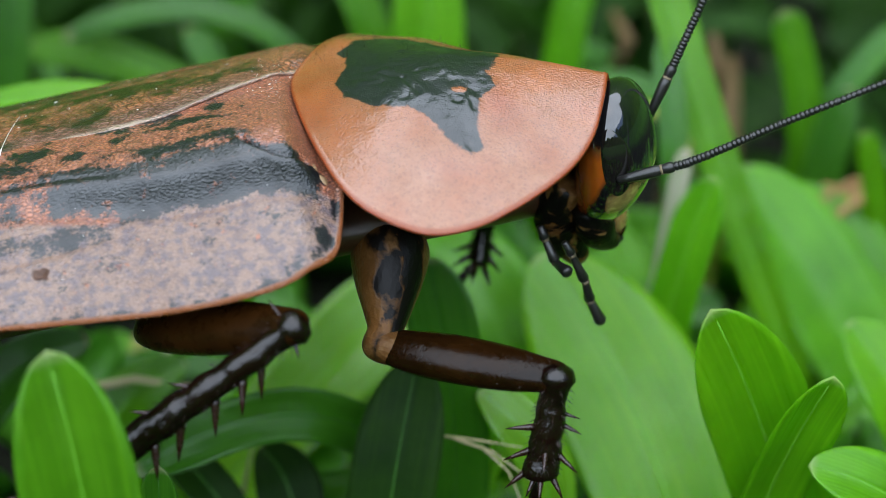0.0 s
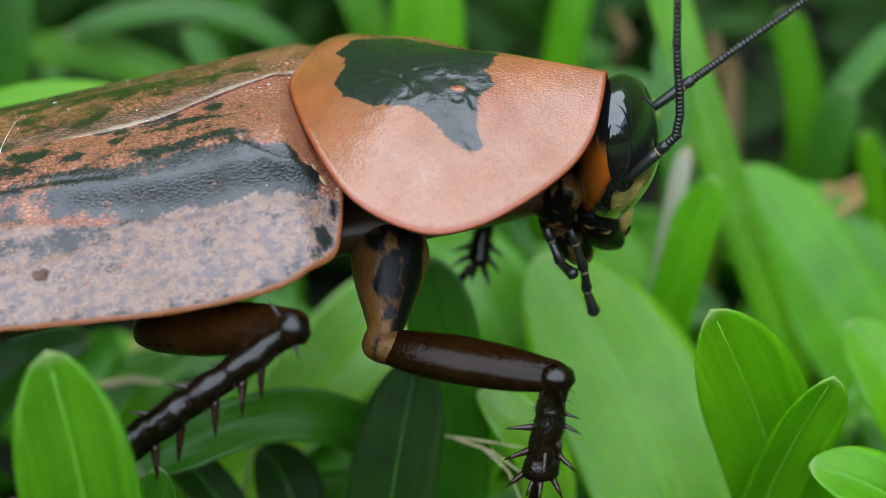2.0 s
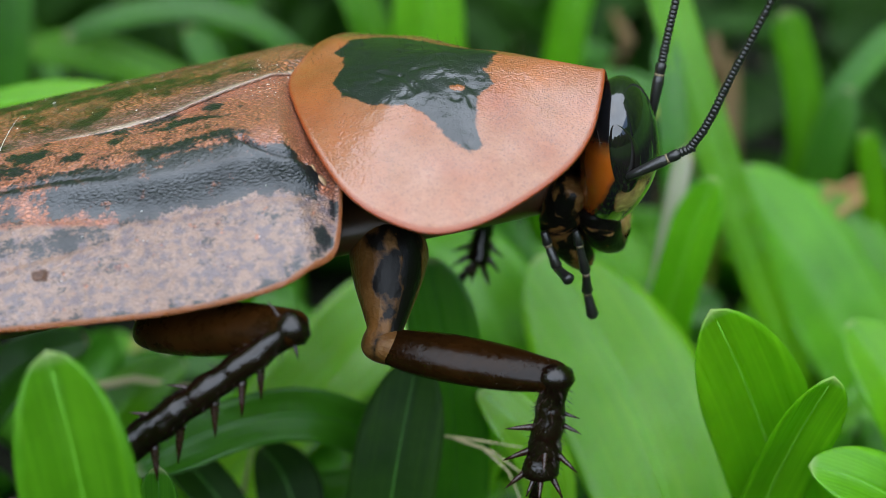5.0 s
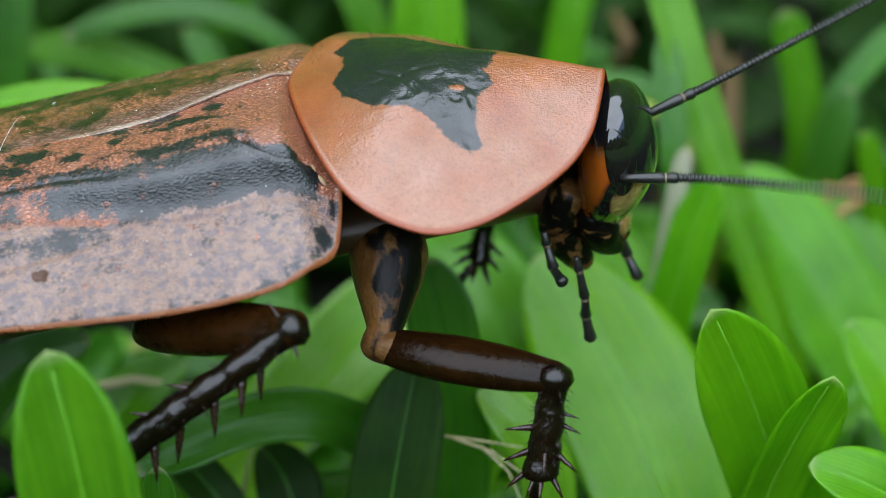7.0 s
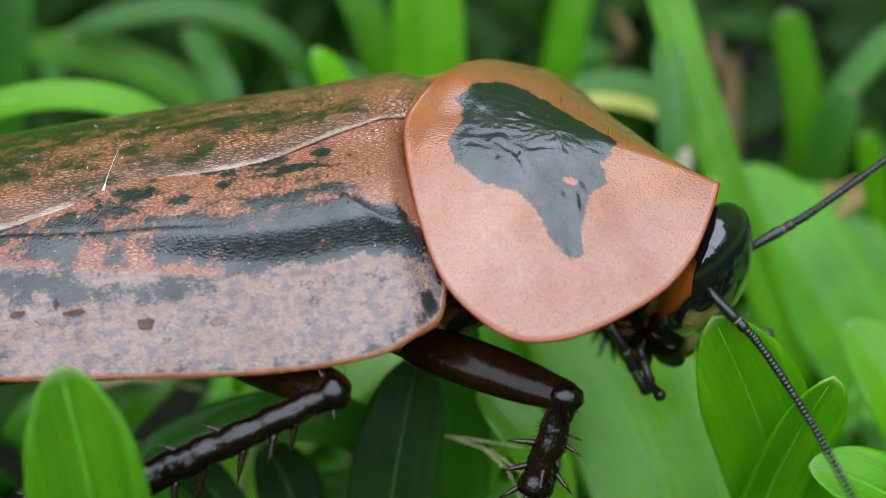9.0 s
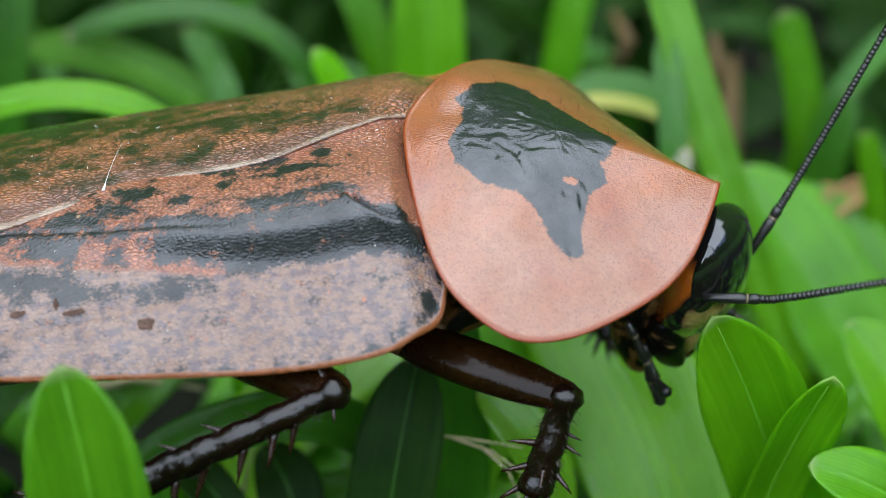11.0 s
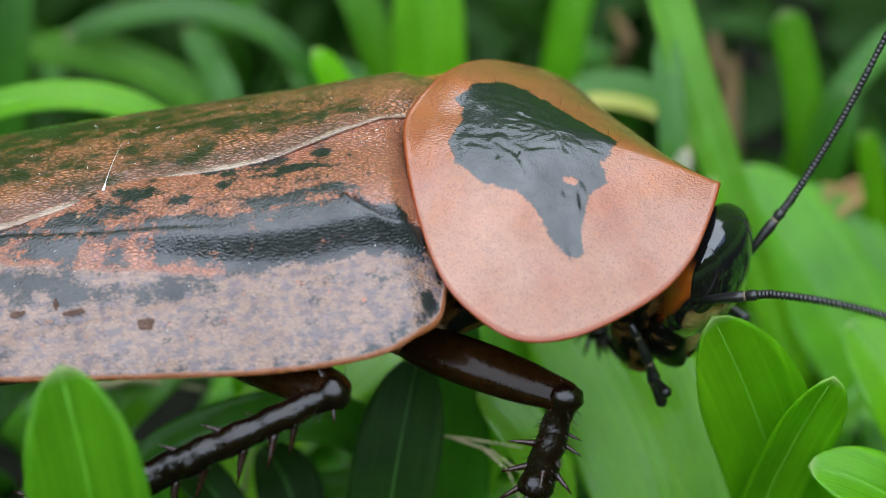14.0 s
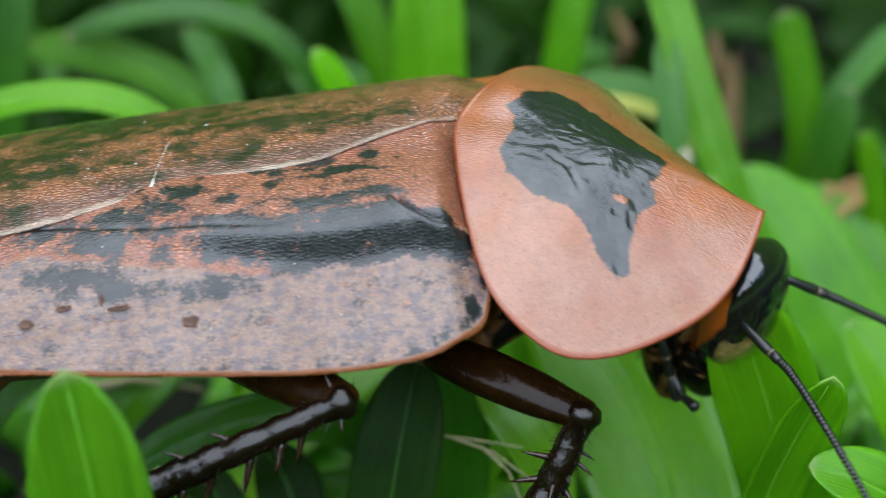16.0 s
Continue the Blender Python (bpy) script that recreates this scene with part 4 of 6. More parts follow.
# ---- head ----
def build_head():
    rows, black, rim, pale = [], [], [], []
    n, turns = 120, 160
    for i in range(n + 1):
        v = math.pi * i / n
        zc = math.cos(v)
        row, b, r, pl = [], [], [], []
        for j in range(turns):
            a = 2 * math.pi * j / turns
            wide = math.sin(v) ** 0.8
            low = smooth01(0.1, -1.0, zc)
            x = 0.55 + 2.25 * wide * math.cos(a) * (1 - 0.3 * low) - 1.3 * low
            y = 3.75 * wide * math.sin(a) * (1 - 0.38 * low)
            z = 5.3 * zc - 1.1
            row.append((x, y, z))
            cheek = smooth01(0.95, 0.1, x - 0.42 * z + 0.25 * nz(y, z, 0.5, 3.0)) * smooth01(0.9, 2.0, abs(y))
            face = smooth01(0.75, 1.15, x - 0.12 * z) * smooth01(0.5, -0.9, z) * smooth01(-4.6, -3.6, z)
            b.append(1 - 0.95 * cheek * smooth01(3.4, 0.9, z) * smooth01(-3.3, -2.7, z) - 0.9 * face * (0.75 + 0.9 * nz(y, z, 0.6)))
            pl.append(face)
            r.append(0.0)
        rows.append(row), black.append(b), rim.append(r), pale.append(pl)
    h = place("head", grid_mesh("head", rows, HEAD, {"black": black, "rim": rim, "pale": pale}, True), roach, "glossy black head with brown cheeks and yellowish face")
    for sy in (-1, 1):   # the eyes lie almost flush in the side of the head
        rows = []
        for k in range(25):
            q = k / 24
            row = []
            for j in range(72):
                c = 2 * math.pi * j / 72
                v = 1.02 + 0.46 * q * math.cos(c)
                a = sy * (1.12 + 0.42 * q * math.sin(c) - 0.16 * math.cos(c) * q + 0.12 * math.cos(c) ** 2 * q)
                wide, up = math.sin(v) ** 0.8, 0.09 * math.sqrt(max(0, 1 - q**4)) - 0.02
                low = smooth01(0.1, -1.0, math.cos(v))
                x = 0.55 + (2.25 * wide * (1 - 0.3 * low) + up) * math.cos(a) - 1.3 * low
                y = (3.75 * wide * (1 - 0.38 * low) + up) * math.sin(a)
                row.append((x, y, (5.3 + up) * math.cos(v) - 1.1))
            rows.append(row)
        place("eye", grid_mesh("eye", rows, EYE_MAT, None, True), h, "black kidney-shaped compound eye")
    lab = place("labrum", tube("labrum", [(0.3, 0, -4.6, 1.0, 0.6), (0.6, 0, -5.6, 1.2, 0.6), (0.6, 0, -6.3, 0.9, 0.4), (0.5, 0, -6.7, 0.2, 0.2)], HEAD, 16, {"black": lambda p, t: 0.3 + 0.5 * nz(p.x, p.y, 1.2), "pale": lambda p, t: 0.8, "rim": lambda p, t: 0}), h, "pale yellowish lip")
    for sy in (-1, 1):
        place("mandible", tube("mandible", fine([(-0.6, sy * 2.0, -2.8, 1.0), (-0.4, sy * 1.9, -4.2, 1.2), (-0.2, sy * 1.5, -5.5, 1.0), (0.3, sy * 0.8, -6.6, 0.6), (0.4, sy * 0.6, -7.1, 0.2)]), COXA, 24, {"black": lambda p, t: 0.95 + 0.9 * nz(p.x * 1.5, p.z, 0.9, 3.0), "pale": lambda p, t: 0.9, "rim": lambda p, t: 0}), h, "dark mottled jaw")
        place("maxilla", tube("maxilla", fine([(-1.8, sy * 1.7, -1.6, 1.0), (-2.6, sy * 1.8, -3.4, 1.3), (-2.6, sy * 1.7, -5.2, 1.3), (-2.0, sy * 1.5, -6.8, 1.0), (-1.6, sy * 1.3, -7.7, 0.7), (-1.5, sy * 1.2, -8.0, 0.2)]), COXA, 20, {"black": lambda p, t: 0.6 + 1.3 * nz(p.x * 2, p.z * 0.8, 0.9), "pale": lambda p, t: 0.6, "rim": lambda p, t: 0}), h, "mottled black and tan mouthpart")
    return h


head = build_head()


def palp_mesh(lengths, radii, bends):
    """Jointed feeler of club-shaped pieces with narrow joints, starting along x."""
    p, d, st = Vector((0, 0, 0)), 0.0, []
    for L, r, b in zip(lengths, radii, bends):
        d += radians(b)
        v = Vector((math.cos(d), 0, math.sin(d)))
        for s, k in ((0.0, 0.55), (0.12, 0.75), (0.5, 0.85), (0.85, 1.1), (0.97, 0.7)):
            q = p + v * (L * s)
            st.append((q.x, q.y, q.z, r * k))
        p = p + v * L
    st.append((p.x, p.y, p.z, radii[-1] * 0.3))
    return tube("palp", st, FEELER, 12)


def make_palps():
    out = []
    for name, L, r, b, lab in (("palp", (1.0, 1.9, 1.6, 1.7), (0.28, 0.30, 0.31, 0.35), (0, -8, -20, 22), "long black jointed mouth feeler with pale joints"),
                               ("palp", (0.9, 1.5, 1.5), (0.3, 0.32, 0.34), (0, 10, 62), "short black bent mouth feeler"),
                               ("palp", (0.9, 1.3, 1.6), (0.3, 0.34, 0.36), (0, -10, 20), "far black mouth feeler")):
        ob = place(name, palp_mesh(L, r, b), roach, lab)
        x = 0
        for k in range(len(L) - 1):
            d = sum(radians(v) for v in b[:k + 1])
            x = x + Vector((math.cos(d), 0, math.sin(d))) * L[k] if k else Vector((L[0], 0, 0))
            j = place("joint", tube("joint", [(-0.12, 0, 0, 0.1), (-0.06, 0, 0, r[k] * 0.86), (0.08, 0, 0, r[k] * 0.84), (0.13, 0, 0, 0.1)], PALE_JOINT, 10), ob)
            j.location = x * MM
            j.rotation_euler = (0, -d, 0)
        out.append(ob)
    return out


near_palp, short_palp, far_palp = make_palps()


def feeler_piece(length, r0, r1, step, scape=False):
    """A stretch of antenna made of bead-like rings."""
    st = []
    x = 0.0
    if scape:
        for s, r in ((-0.7, 0.1), (-0.6, 0.24), (0.08, 0.27), (0.5, 0.29), (1.4, 0.34), (1.75, 0.31), (1.85, 0.22), (1.95, 0.28), (2.3, 0.33), (2.55, 0.30), (2.6, 0.22)):
            st.append((s, 0, 0, r))
        x = 2.62
    while x < length:
        r = r0 + (r1 - r0) * x / length
        st += [(x, 0, 0, r * 0.74), (x + step * 0.25, 0, 0, r), (x + step * 0.75, 0, 0, r), (x + step * 0.98, 0, 0, r * 0.74)]
        x += step
    return tube("feeler", st, FEELER, 10)


FEELER_STEPS = (3.15, 4.4, 5.7, 7.1, 8.6, 10.2, 12.0, 14.0, 16.5, 19.5, 23.5, 28.5, 36.0)   # joints along the whip


def make_antenna(label):
    a = place("antenna", feeler_piece(3.3, 0.27, 0.27, 0.22, True), roach, label)
    kids = []
    for s0, s1 in zip(FEELER_STEPS, FEELER_STEPS[1:]):
        r0, r1 = (max(0.08, 0.275 - 0.0056 * q) for q in (s0, s1))
        kids.append(place("flagellum", feeler_piece(s1 - s0 + 0.12, r0, r1, 0.22 + 0.006 * s0), a, "ringed black whip"))
    place("joint", tube("joint", [(1.78, 0, 0, 0.2), (1.82, 0, 0, 0.31), (1.92, 0, 0, 0.31), (1.96, 0, 0, 0.2)], PALE_JOINT, 12), a)
    return a, kids


far_antenna, far_whip = make_antenna("black ringed antenna of the left side")
near_antenna, near_whip = make_antenna("black ringed antenna of the right side")

# ---- legs ----
random.seed(5)
SPIKE = tube("spine", [(0, 0, 0, 0.17), (0.25, 0, 0, 0.15), (0.8, 0, 0.03, 0.09), (1.25, 0, 0.09, 0.015)], SPINE, 8)


def spike(parent, x, ang, lean, size, r):
    """A spine on a leg along x: ang round the leg, lean towards its end."""
    ob = place("spine", SPIKE, parent)
    v = Vector((math.sin(radians(lean)), math.cos(radians(lean)) * math.cos(radians(ang)), math.cos(radians(lean)) * math.sin(radians(ang))))
    ob.matrix_basis = Matrix.Translation(Vector((x, v.y * r * 0.8, v.z * r * 0.8)) * MM) @ v.to_track_quat("X", "Z").to_matrix().to_4x4() @ Matrix.Scale(size * 1.3, 4)


def femur_mesh(L, r, material):
    return tube("femur", fine([(-0.65, 0, 0, r * 0.3), (-0.45, 0, 0, r * 0.6), (0.0, 0, 0, r * 0.78), (0.9, 0, 0, r * 0.88), (L * 0.3, 0, 0, r * 1.12), (L * 0.6, 0, 0, r * 1.2), (L * 0.85, 0, 0, r * 1.05), (L, 0, 0, r * 0.7), (L + 0.3, 0, 0, r * 0.3)], 3), material, 24, None, 0.75)


def tibia_mesh(L, r, sockets):
    """Shin, thicker to its end, swollen where each spine sits."""
    st = [(-0.75, 0, 0, r * 0.4), (-0.5, 0, 0, r * 1.0), (0, 0, 0, r * 1.25), (0.5, 0, 0, r * 1.0)]
    k = int(L * 5)
    for i in range(1, k + 1):
        x = 0.6 + (L - 0.6) * i / k
        lump = max([math.exp(-(((x - p) / 0.3) ** 2)) for p in sockets])
        st.append((x, 0.05 * r * math.sin(x * 3.1), 0.05 * r * math.sin(x * 2.3 + 1), r * (0.88 + 0.26 * (i / k) ** 1.5 + 0.06 * lump)))
    st.append((L + 0.1, 0, 0, r * 0.6))
    return tube("tibia", st, LEG, 18)


def tarsus_mesh(L):
    st, x = [], 0.0
    for s in (0.42, 0.14, 0.12, 0.12, 0.2):
        st += [(x, 0, 0, 0.22), (x + L * s * 0.5, 0, 0, 0.27), (x + L * s * 0.92, 0, 0, 0.36), (x + L * s * 0.98, 0, 0, 0.2)]
        x += L * s
    return tube("tarsus", st, LEG, 12)


def make_leg(Lf, rf, Lt, rt, Lta, where, spikes, material=FEMUR):
    f = place("femur", femur_mesh(Lf, rf, material), roach, "glossy dark brown thigh of the " + where + " leg")
    t = place("tibia", tibia_mesh(Lt, rt, [q[0] for q in spikes]), roach, "black spiny shin of the " + where + " leg")
    a = place("tarsus", tarsus_mesh(Lta), roach, "thin jointed foot of the " + where + " leg")
    for x, ang, lean, size in spikes:
        spike(t, x, ang, lean, size * (0.85 if Lt < 8 else 1.0), rt)
    for ob, n, L, r in ((t, 170, Lt, rt), (f, 46, Lf, rf * 0.95)):
        bm = bmesh.new()
        for k in range(n):   # short bristles leaning to the end
            turn, x = random.uniform(0, 2 * math.pi), random.uniform(0.3, L - 0.3)
            v = Vector((0.6, math.cos(turn), math.sin(turn) * (0.8 if ob == f else 1))).normalized()
            foot = Vector((x, math.cos(turn) * r * 0.9, math.sin(turn) * r * (0.68 if ob == f else 0.9)))
            m = Matrix.Translation((foot + v * 0.22) * MM) @ v.to_track_quat("Z", "X").to_matrix().to_4x4()
            bmesh.ops.create_cone(bm, cap_ends=False, segments=3, radius1=0.022 * MM, radius2=0.004 * MM, depth=random.uniform(0.35, 0.65) * MM, matrix=m)
        part("bristles", bm, SPINE, ob)
    for sy in (-1, 1):
        c = place("claw", tube("claw", [(0, 0, 0, 0.12), (0.4, sy * 0.18, 0, 0.09), (0.8, sy * 0.28, -0.15, 0.02)], SPINE, 8), a)
        c.location = (Lta * MM, 0, 0)
    return f, t, a


FORE_SPIKES = [(2.0, 0, 10, 0.7), (3.0, 180, 10, 1.2), (2.6, 10, 15, 0.9), (4.3, 185, 30, 1.3), (4.2, 20, 30, 1.2), (5.3, 175, 45, 1.4), (5.3, 30, 50, 1.3), (5.4, 90, 50, 1.2), (4.0, 90, 40, 1.1), (5.4, 270, 55, 1.0), (5.5, 130, 60, 1.1)]
fore_femur, fore_tibia, fore_tarsus = make_leg(10.2, 1.2, 5.6, 0.86, 4.2, "right front", FORE_SPIKES)
MID_SPIKES = [(0.4, 20, 20, 0.6), (0.3, 190, 0, 0.8), (2.6, 0, 35, 1.15), (3.8, 10, 35, 1.25), (5.6, 5, 35, 1.3), (7.8, 0, 40, 1.4), (9.6, 10, 30, 1.3), (11.4, 20, 40, 1.4), (6.2, 185, 45, 0.9), (8.7, 180, 45, 0.9), (11.2, 170, 40, 1.0), (11.3, 90, 50, 1.2)]
mid_femur, mid_tibia, mid_tarsus = make_leg(11.2, 1.35, 11.7, 0.82, 5.6, "right middle", MID_SPIKES, THIGH)
FAR_SPIKES = [(1.6, 0, 30, 1.0), (2.2, 20, 40, 1.2), (2.7, 40, 55, 1.3), (2.7, 100, 60, 1.3), (2.4, 170, 40, 1.2), (1.8, 190, 30, 1.1), (2.8, 140, 60, 1.2), (2.7, 0, 60, 1.2)]
far_fore_femur, far_fore_tibia, far_fore_tarsus = make_leg(5.4, 1.0, 2.8, 0.6, 2.6, "left front", FAR_SPIKES)

def hip_black(p, t):
    """Two long black fields on a brown hip, fraying towards its end."""
    a = math.atan2(p.z, p.y)
    return 0.42 + (0.6 * math.cos(2 * a + 0.9) + 0.9 * nz(p.x * 0.5, p.y + p.z, 0.6, 2.0)) * (1 - smooth01(0.55, 0.85, t))


blotch = {"black": hip_black, "pale": lambda p, t: 0.2 + 0.6 * nz(p.x, p.y - p.z, 0.5, 3.0), "rim": lambda p, t: 0}
fore_coxa = place("coxa", tube("coxa", fine([(-0.4, 0, 0, 1.0), (0.2, 0, 0, 1.9), (1.4, 0, 0, 2.25), (3.2, 0, 0.1, 1.9), (5.0, 0, 0.2, 1.3), (6.0, 0, 0.2, 1.0), (6.8, 0, 0, 1.0), (7.2, 0, -0.1, 0.8), (7.5, 0, -0.2, 0.4)]), COXA, 32, blotch), roach, "brown and black mottled hip of the right front leg")
place("trochanter", tube("trochanter", fine([(8.5, 0, -0.1, 0.75, 0.55), (9.0, 0, -0.06, 0.98, 0.8), (9.7, 0, 0, 1.02, 0.92), (10.5, 0, 0.05, 0.95, 0.95), (11.1, 0, 0.1, 0.7, 0.75), (11.4, 0, 0.15, 0.3, 0.3)], 4), COXA, 24, {"black": lambda p, t: 0.42 + 0.6 * nz(p.x, p.y + p.z, 0.8, 4.0), "pale": lambda p, t: 0.05 + 0.5 * nz(p.x, p.z, 0.6), "rim": lambda p, t: 0}), fore_femur, "tan-brown knuckle between hip and thigh")
place("coxa", tube("coxa", [(-18, -5, -5, 2.4, 1.5), (-19.5, -6.5, -7, 2.2, 1.4), (-20.5, -7.6, -8.8, 1.4, 1.1), (-20.8, -8.1, -9.8, 0.8, 0.8)], COXA, 20, blotch), roach, "brown hip of the right middle leg")
place("coxa", tube("coxa", [(-34, -5, -6, 2.4, 1.5), (-37, -6.5, -7.6, 2.0, 1.4), (-39, -7.5, -9.2, 1.3, 1.1)], COXA, 20, blotch), roach, "brown hip of the right hind leg")
hind = place("femur", tube("femur", fine([(-38.5, -7.5, -9.0, 1.0), (-40.5, -9, -10.2, 1.5), (-44, -12, -11.5, 1.4), (-48, -15, -12.2, 1.0)]), FEMUR, 18), roach, "dark brown thigh of the right hind leg")
hind_shin = place("tibia", tube("tibia", [(-47.6, -15, -11.9, 0.8), (-49, -16, -15, 0.75), (-52, -18, -22, 0.7), (-56, -19, -28, 0.6)], LEG, 14), roach, "black shin of the right hind leg")


# ---- everything that moves ----
def mm_pose(x, y, z, rx, ry, rz):
    return pose(x * MM, y * MM, z * MM, rx, ry, rz)


def bend_whip(pieces, lower, middle, end):
    """Lays the pieces of an antenna along a smooth line through its joints, time by time."""
    keyed = [[] for _ in pieces]
    for (t, m1), (_, m2), (_, m3) in zip(lower, middle, end):
        p = [m.translation / MM for m in (m1, m2, m3)]
        p.append(p[2] + m3.to_3x3() @ Vector((21.5, 0, 0)))
        d = [(b - a).normalized() for a, b in zip(p, p[1:])]
        tan = [(Vector((0.6, 0, 0)) + d[0]).normalized(), (d[0] + d[1]).normalized(), (d[1] + d[2]).normalized(), d[2]]
        line = []
        for k in range(3):
            span = (p[k + 1] - p[k]).length
            for i in range(40):
                u = i / 40
                line.append(p[k] * (2 * u**3 - 3 * u * u + 1) + tan[k] * (span * (u**3 - 2 * u * u + u)) + p[k + 1] * (3 * u * u - 2 * u**3) + tan[k + 1] * (span * (u**3 - u * u)))
        line.append(p[3])
        gone, marks = [3.15], []
        for a, b in zip(line, line[1:]):
            gone.append(gone[-1] + (b - a).length)
        for want in FEELER_STEPS:
            k = max(i for i in range(len(line) - 1) if gone[i] <= want or i == 0)
            u = (want - gone[k]) / (gone[k + 1] - gone[k])
            marks.append(line[k].lerp(line[k + 1], u))
        for k, rows in enumerate(keyed):
            turn = (marks[k + 1] - marks[k]).to_track_quat("X", "Z").to_matrix().to_4x4()
            rows.append((t, Matrix.Translation(marks[k] * MM) @ turn))
    for ob, rows in zip(pieces, keyed):
        walk(ob, rows)


# bearing of each whip as the eye sees it, every tenth of a second: degrees above the horizon, from 0, 6.3 and 11.3 s on
FAR_FIRST = (66.7, 62.5, 70, 20, 62, 96, 59.5, 50, 39, 24, 85, 91, 74, 74, 36, 82, 90, 71, 79, 42, 38, 83.5, 82, 76, 52, 21, 68, 86, 78, 86.5, 54, 60, 91, 83, 65, 66, 43, 53, 82, 76, 77, 51, 67)
FAR_SECOND = (74, 61, 44, 69, 60, 63, 56, 25, 46, 20, 28, 43, -7, 25, 35, 5, 53, 45, 26, 17.5, 4.6, 20, 11, 25.6, 5, -2, 44, 31, 34, 61)
FAR_THIRD = (20, 38, 54, 37, 53, 50, 32, 70, 78, 68, 78, 48, 65, 74, 50, 58, 57, 37, 55, 65, 57, 64, 63, 33, 41, 51, 48, 60, 47, 45, 52, 30, 22, 43, 38, 24, 42, 36, 13, 29, 19, 2, 34, 39, 32, 46, -11, -26)
NEAR_FIRST = (25, 32, 86, -2, 72, 62, 24, 87, 12, 43, 69, 19, 66, 61, 37.5, 84, 52, 39, 62.6, 38, 85.5, 53, 26.5, 70, 59.5, 25, 79, 64.5, 44.5, 78, 63, 49, 78.5, 53, 60, 63, 31, 70, 67, 31.6, 63, 61, 46.5)
NEAR_SECOND = (63, 25, 15, 60, -5, -20, 26, -1, -47, -64, -53, -108, -85, -71, -107, -95, -85, -52, -17, -7, -3, -40.6, -24, -22, -39, -51, -25, -51, -61, -20)
NEAR_THIRD = (-72, -63, 20, -31, -21, 39, 16, 20.5, 62.5, 26.5, 18, 53.5, 65, 32, 48, 61, 32, 59, 51, 69.5, 56, 15.5, 28, 74, 60, 75, 58, 9, 7, 53, 35, -38, -55, -50, -70, -58, -47.5, -49, -60, -61, -63, -90, -80, -73, -73, -88, -68, -45)


def glide(rows, t):
    """The pose between two rows."""
    for (t0, m0), (t1, m1) in zip(rows, rows[1:]):
        if t <= t1:
            k = max(0.0, (t - t0) / (t1 - t0))
            return Matrix.LocRotScale(m0.translation.lerp(m1.translation, k), m0.to_quaternion().slerp(m1.to_quaternion(), k), None)
    return rows[-1][1]


def whipping(first, second, third):
    """Time and bearing all through; the two stretches out of sight go on in the same manner."""
    out = {}
    for start, tenths in ((0.0, first), (6.3, second), (11.3, third)):
        for k, v in enumerate(tenths):
            out[round(start + k / 10, 1)] = v
    for k in range(43, 63):
        out[k / 10] = first[k - 32]
    for k in range(93, 113):
        out[k / 10] = third[k + 30 - 113]
    return sorted(out.items())


def swing_antenna(antenna, pieces, body, base, lower, middle, end, bearings, from_elbow):
    """Adds the quick beats between the fitted poses: each beat takes the fitted pose nearest in bearing and turns it about the line of sight."""
    sight = (Vector(AIM) - Vector(EYE)).normalized()
    right = sight.cross(Vector((0, 0, 1))).normalized()
    up = right.cross(sight)
    known = []
    for (t, b), (_, lo), (_, mi) in zip(base, lower, middle):
        turn = glide(body, t).to_3x3() @ b.to_3x3()
        way = turn @ (mi.translation - (lo.translation if from_elbow else Vector((0, 0, 0))))
        known.append((t, math.degrees(math.atan2(way.dot(up), way.dot(right))), turn))
    held = [(t, b) for t, b in base if not 6.5 < t < 8.0 and t < 15.6]
    held = sorted(held + [(7.15, base[[t for t, _ in base].index(7)][1]), (7.5, base[[t for t, _ in base].index(7.5)][1]), (15.6, held[-1][1]), base[-1]], key=lambda r: r[0])
    fixed = {t: (b, lo, mi, en) for (t, b), (_, lo), (_, mi), (_, en) in zip(base, lower, middle, end)}
    for t, bearing in bearings:
        if t in fixed:
            continue
        side = [k for k in range(len(known)) if (known[k][0] < 7.3) == (t < 7.3)]
        k = min(side, key=lambda i: abs(known[i][1] - bearing) + 0.6 * abs(known[i][0] - t))
        spin = Matrix.Rotation(radians(known[k][1] - bearing), 3, sight)
        m = (glide(body, t).to_3x3().inverted() @ spin @ known[k][2]).to_4x4()
        m.translation = glide(held, t).translation
        fixed[t] = (m, lower[k][1], middle[k][1], end[k][1])
    times = sorted(fixed)
    walk(antenna, [(t, fixed[t][0]) for t in times])
    bend_whip(pieces, *([(t, fixed[t][i]) for t in times] for i in (1, 2, 3)))


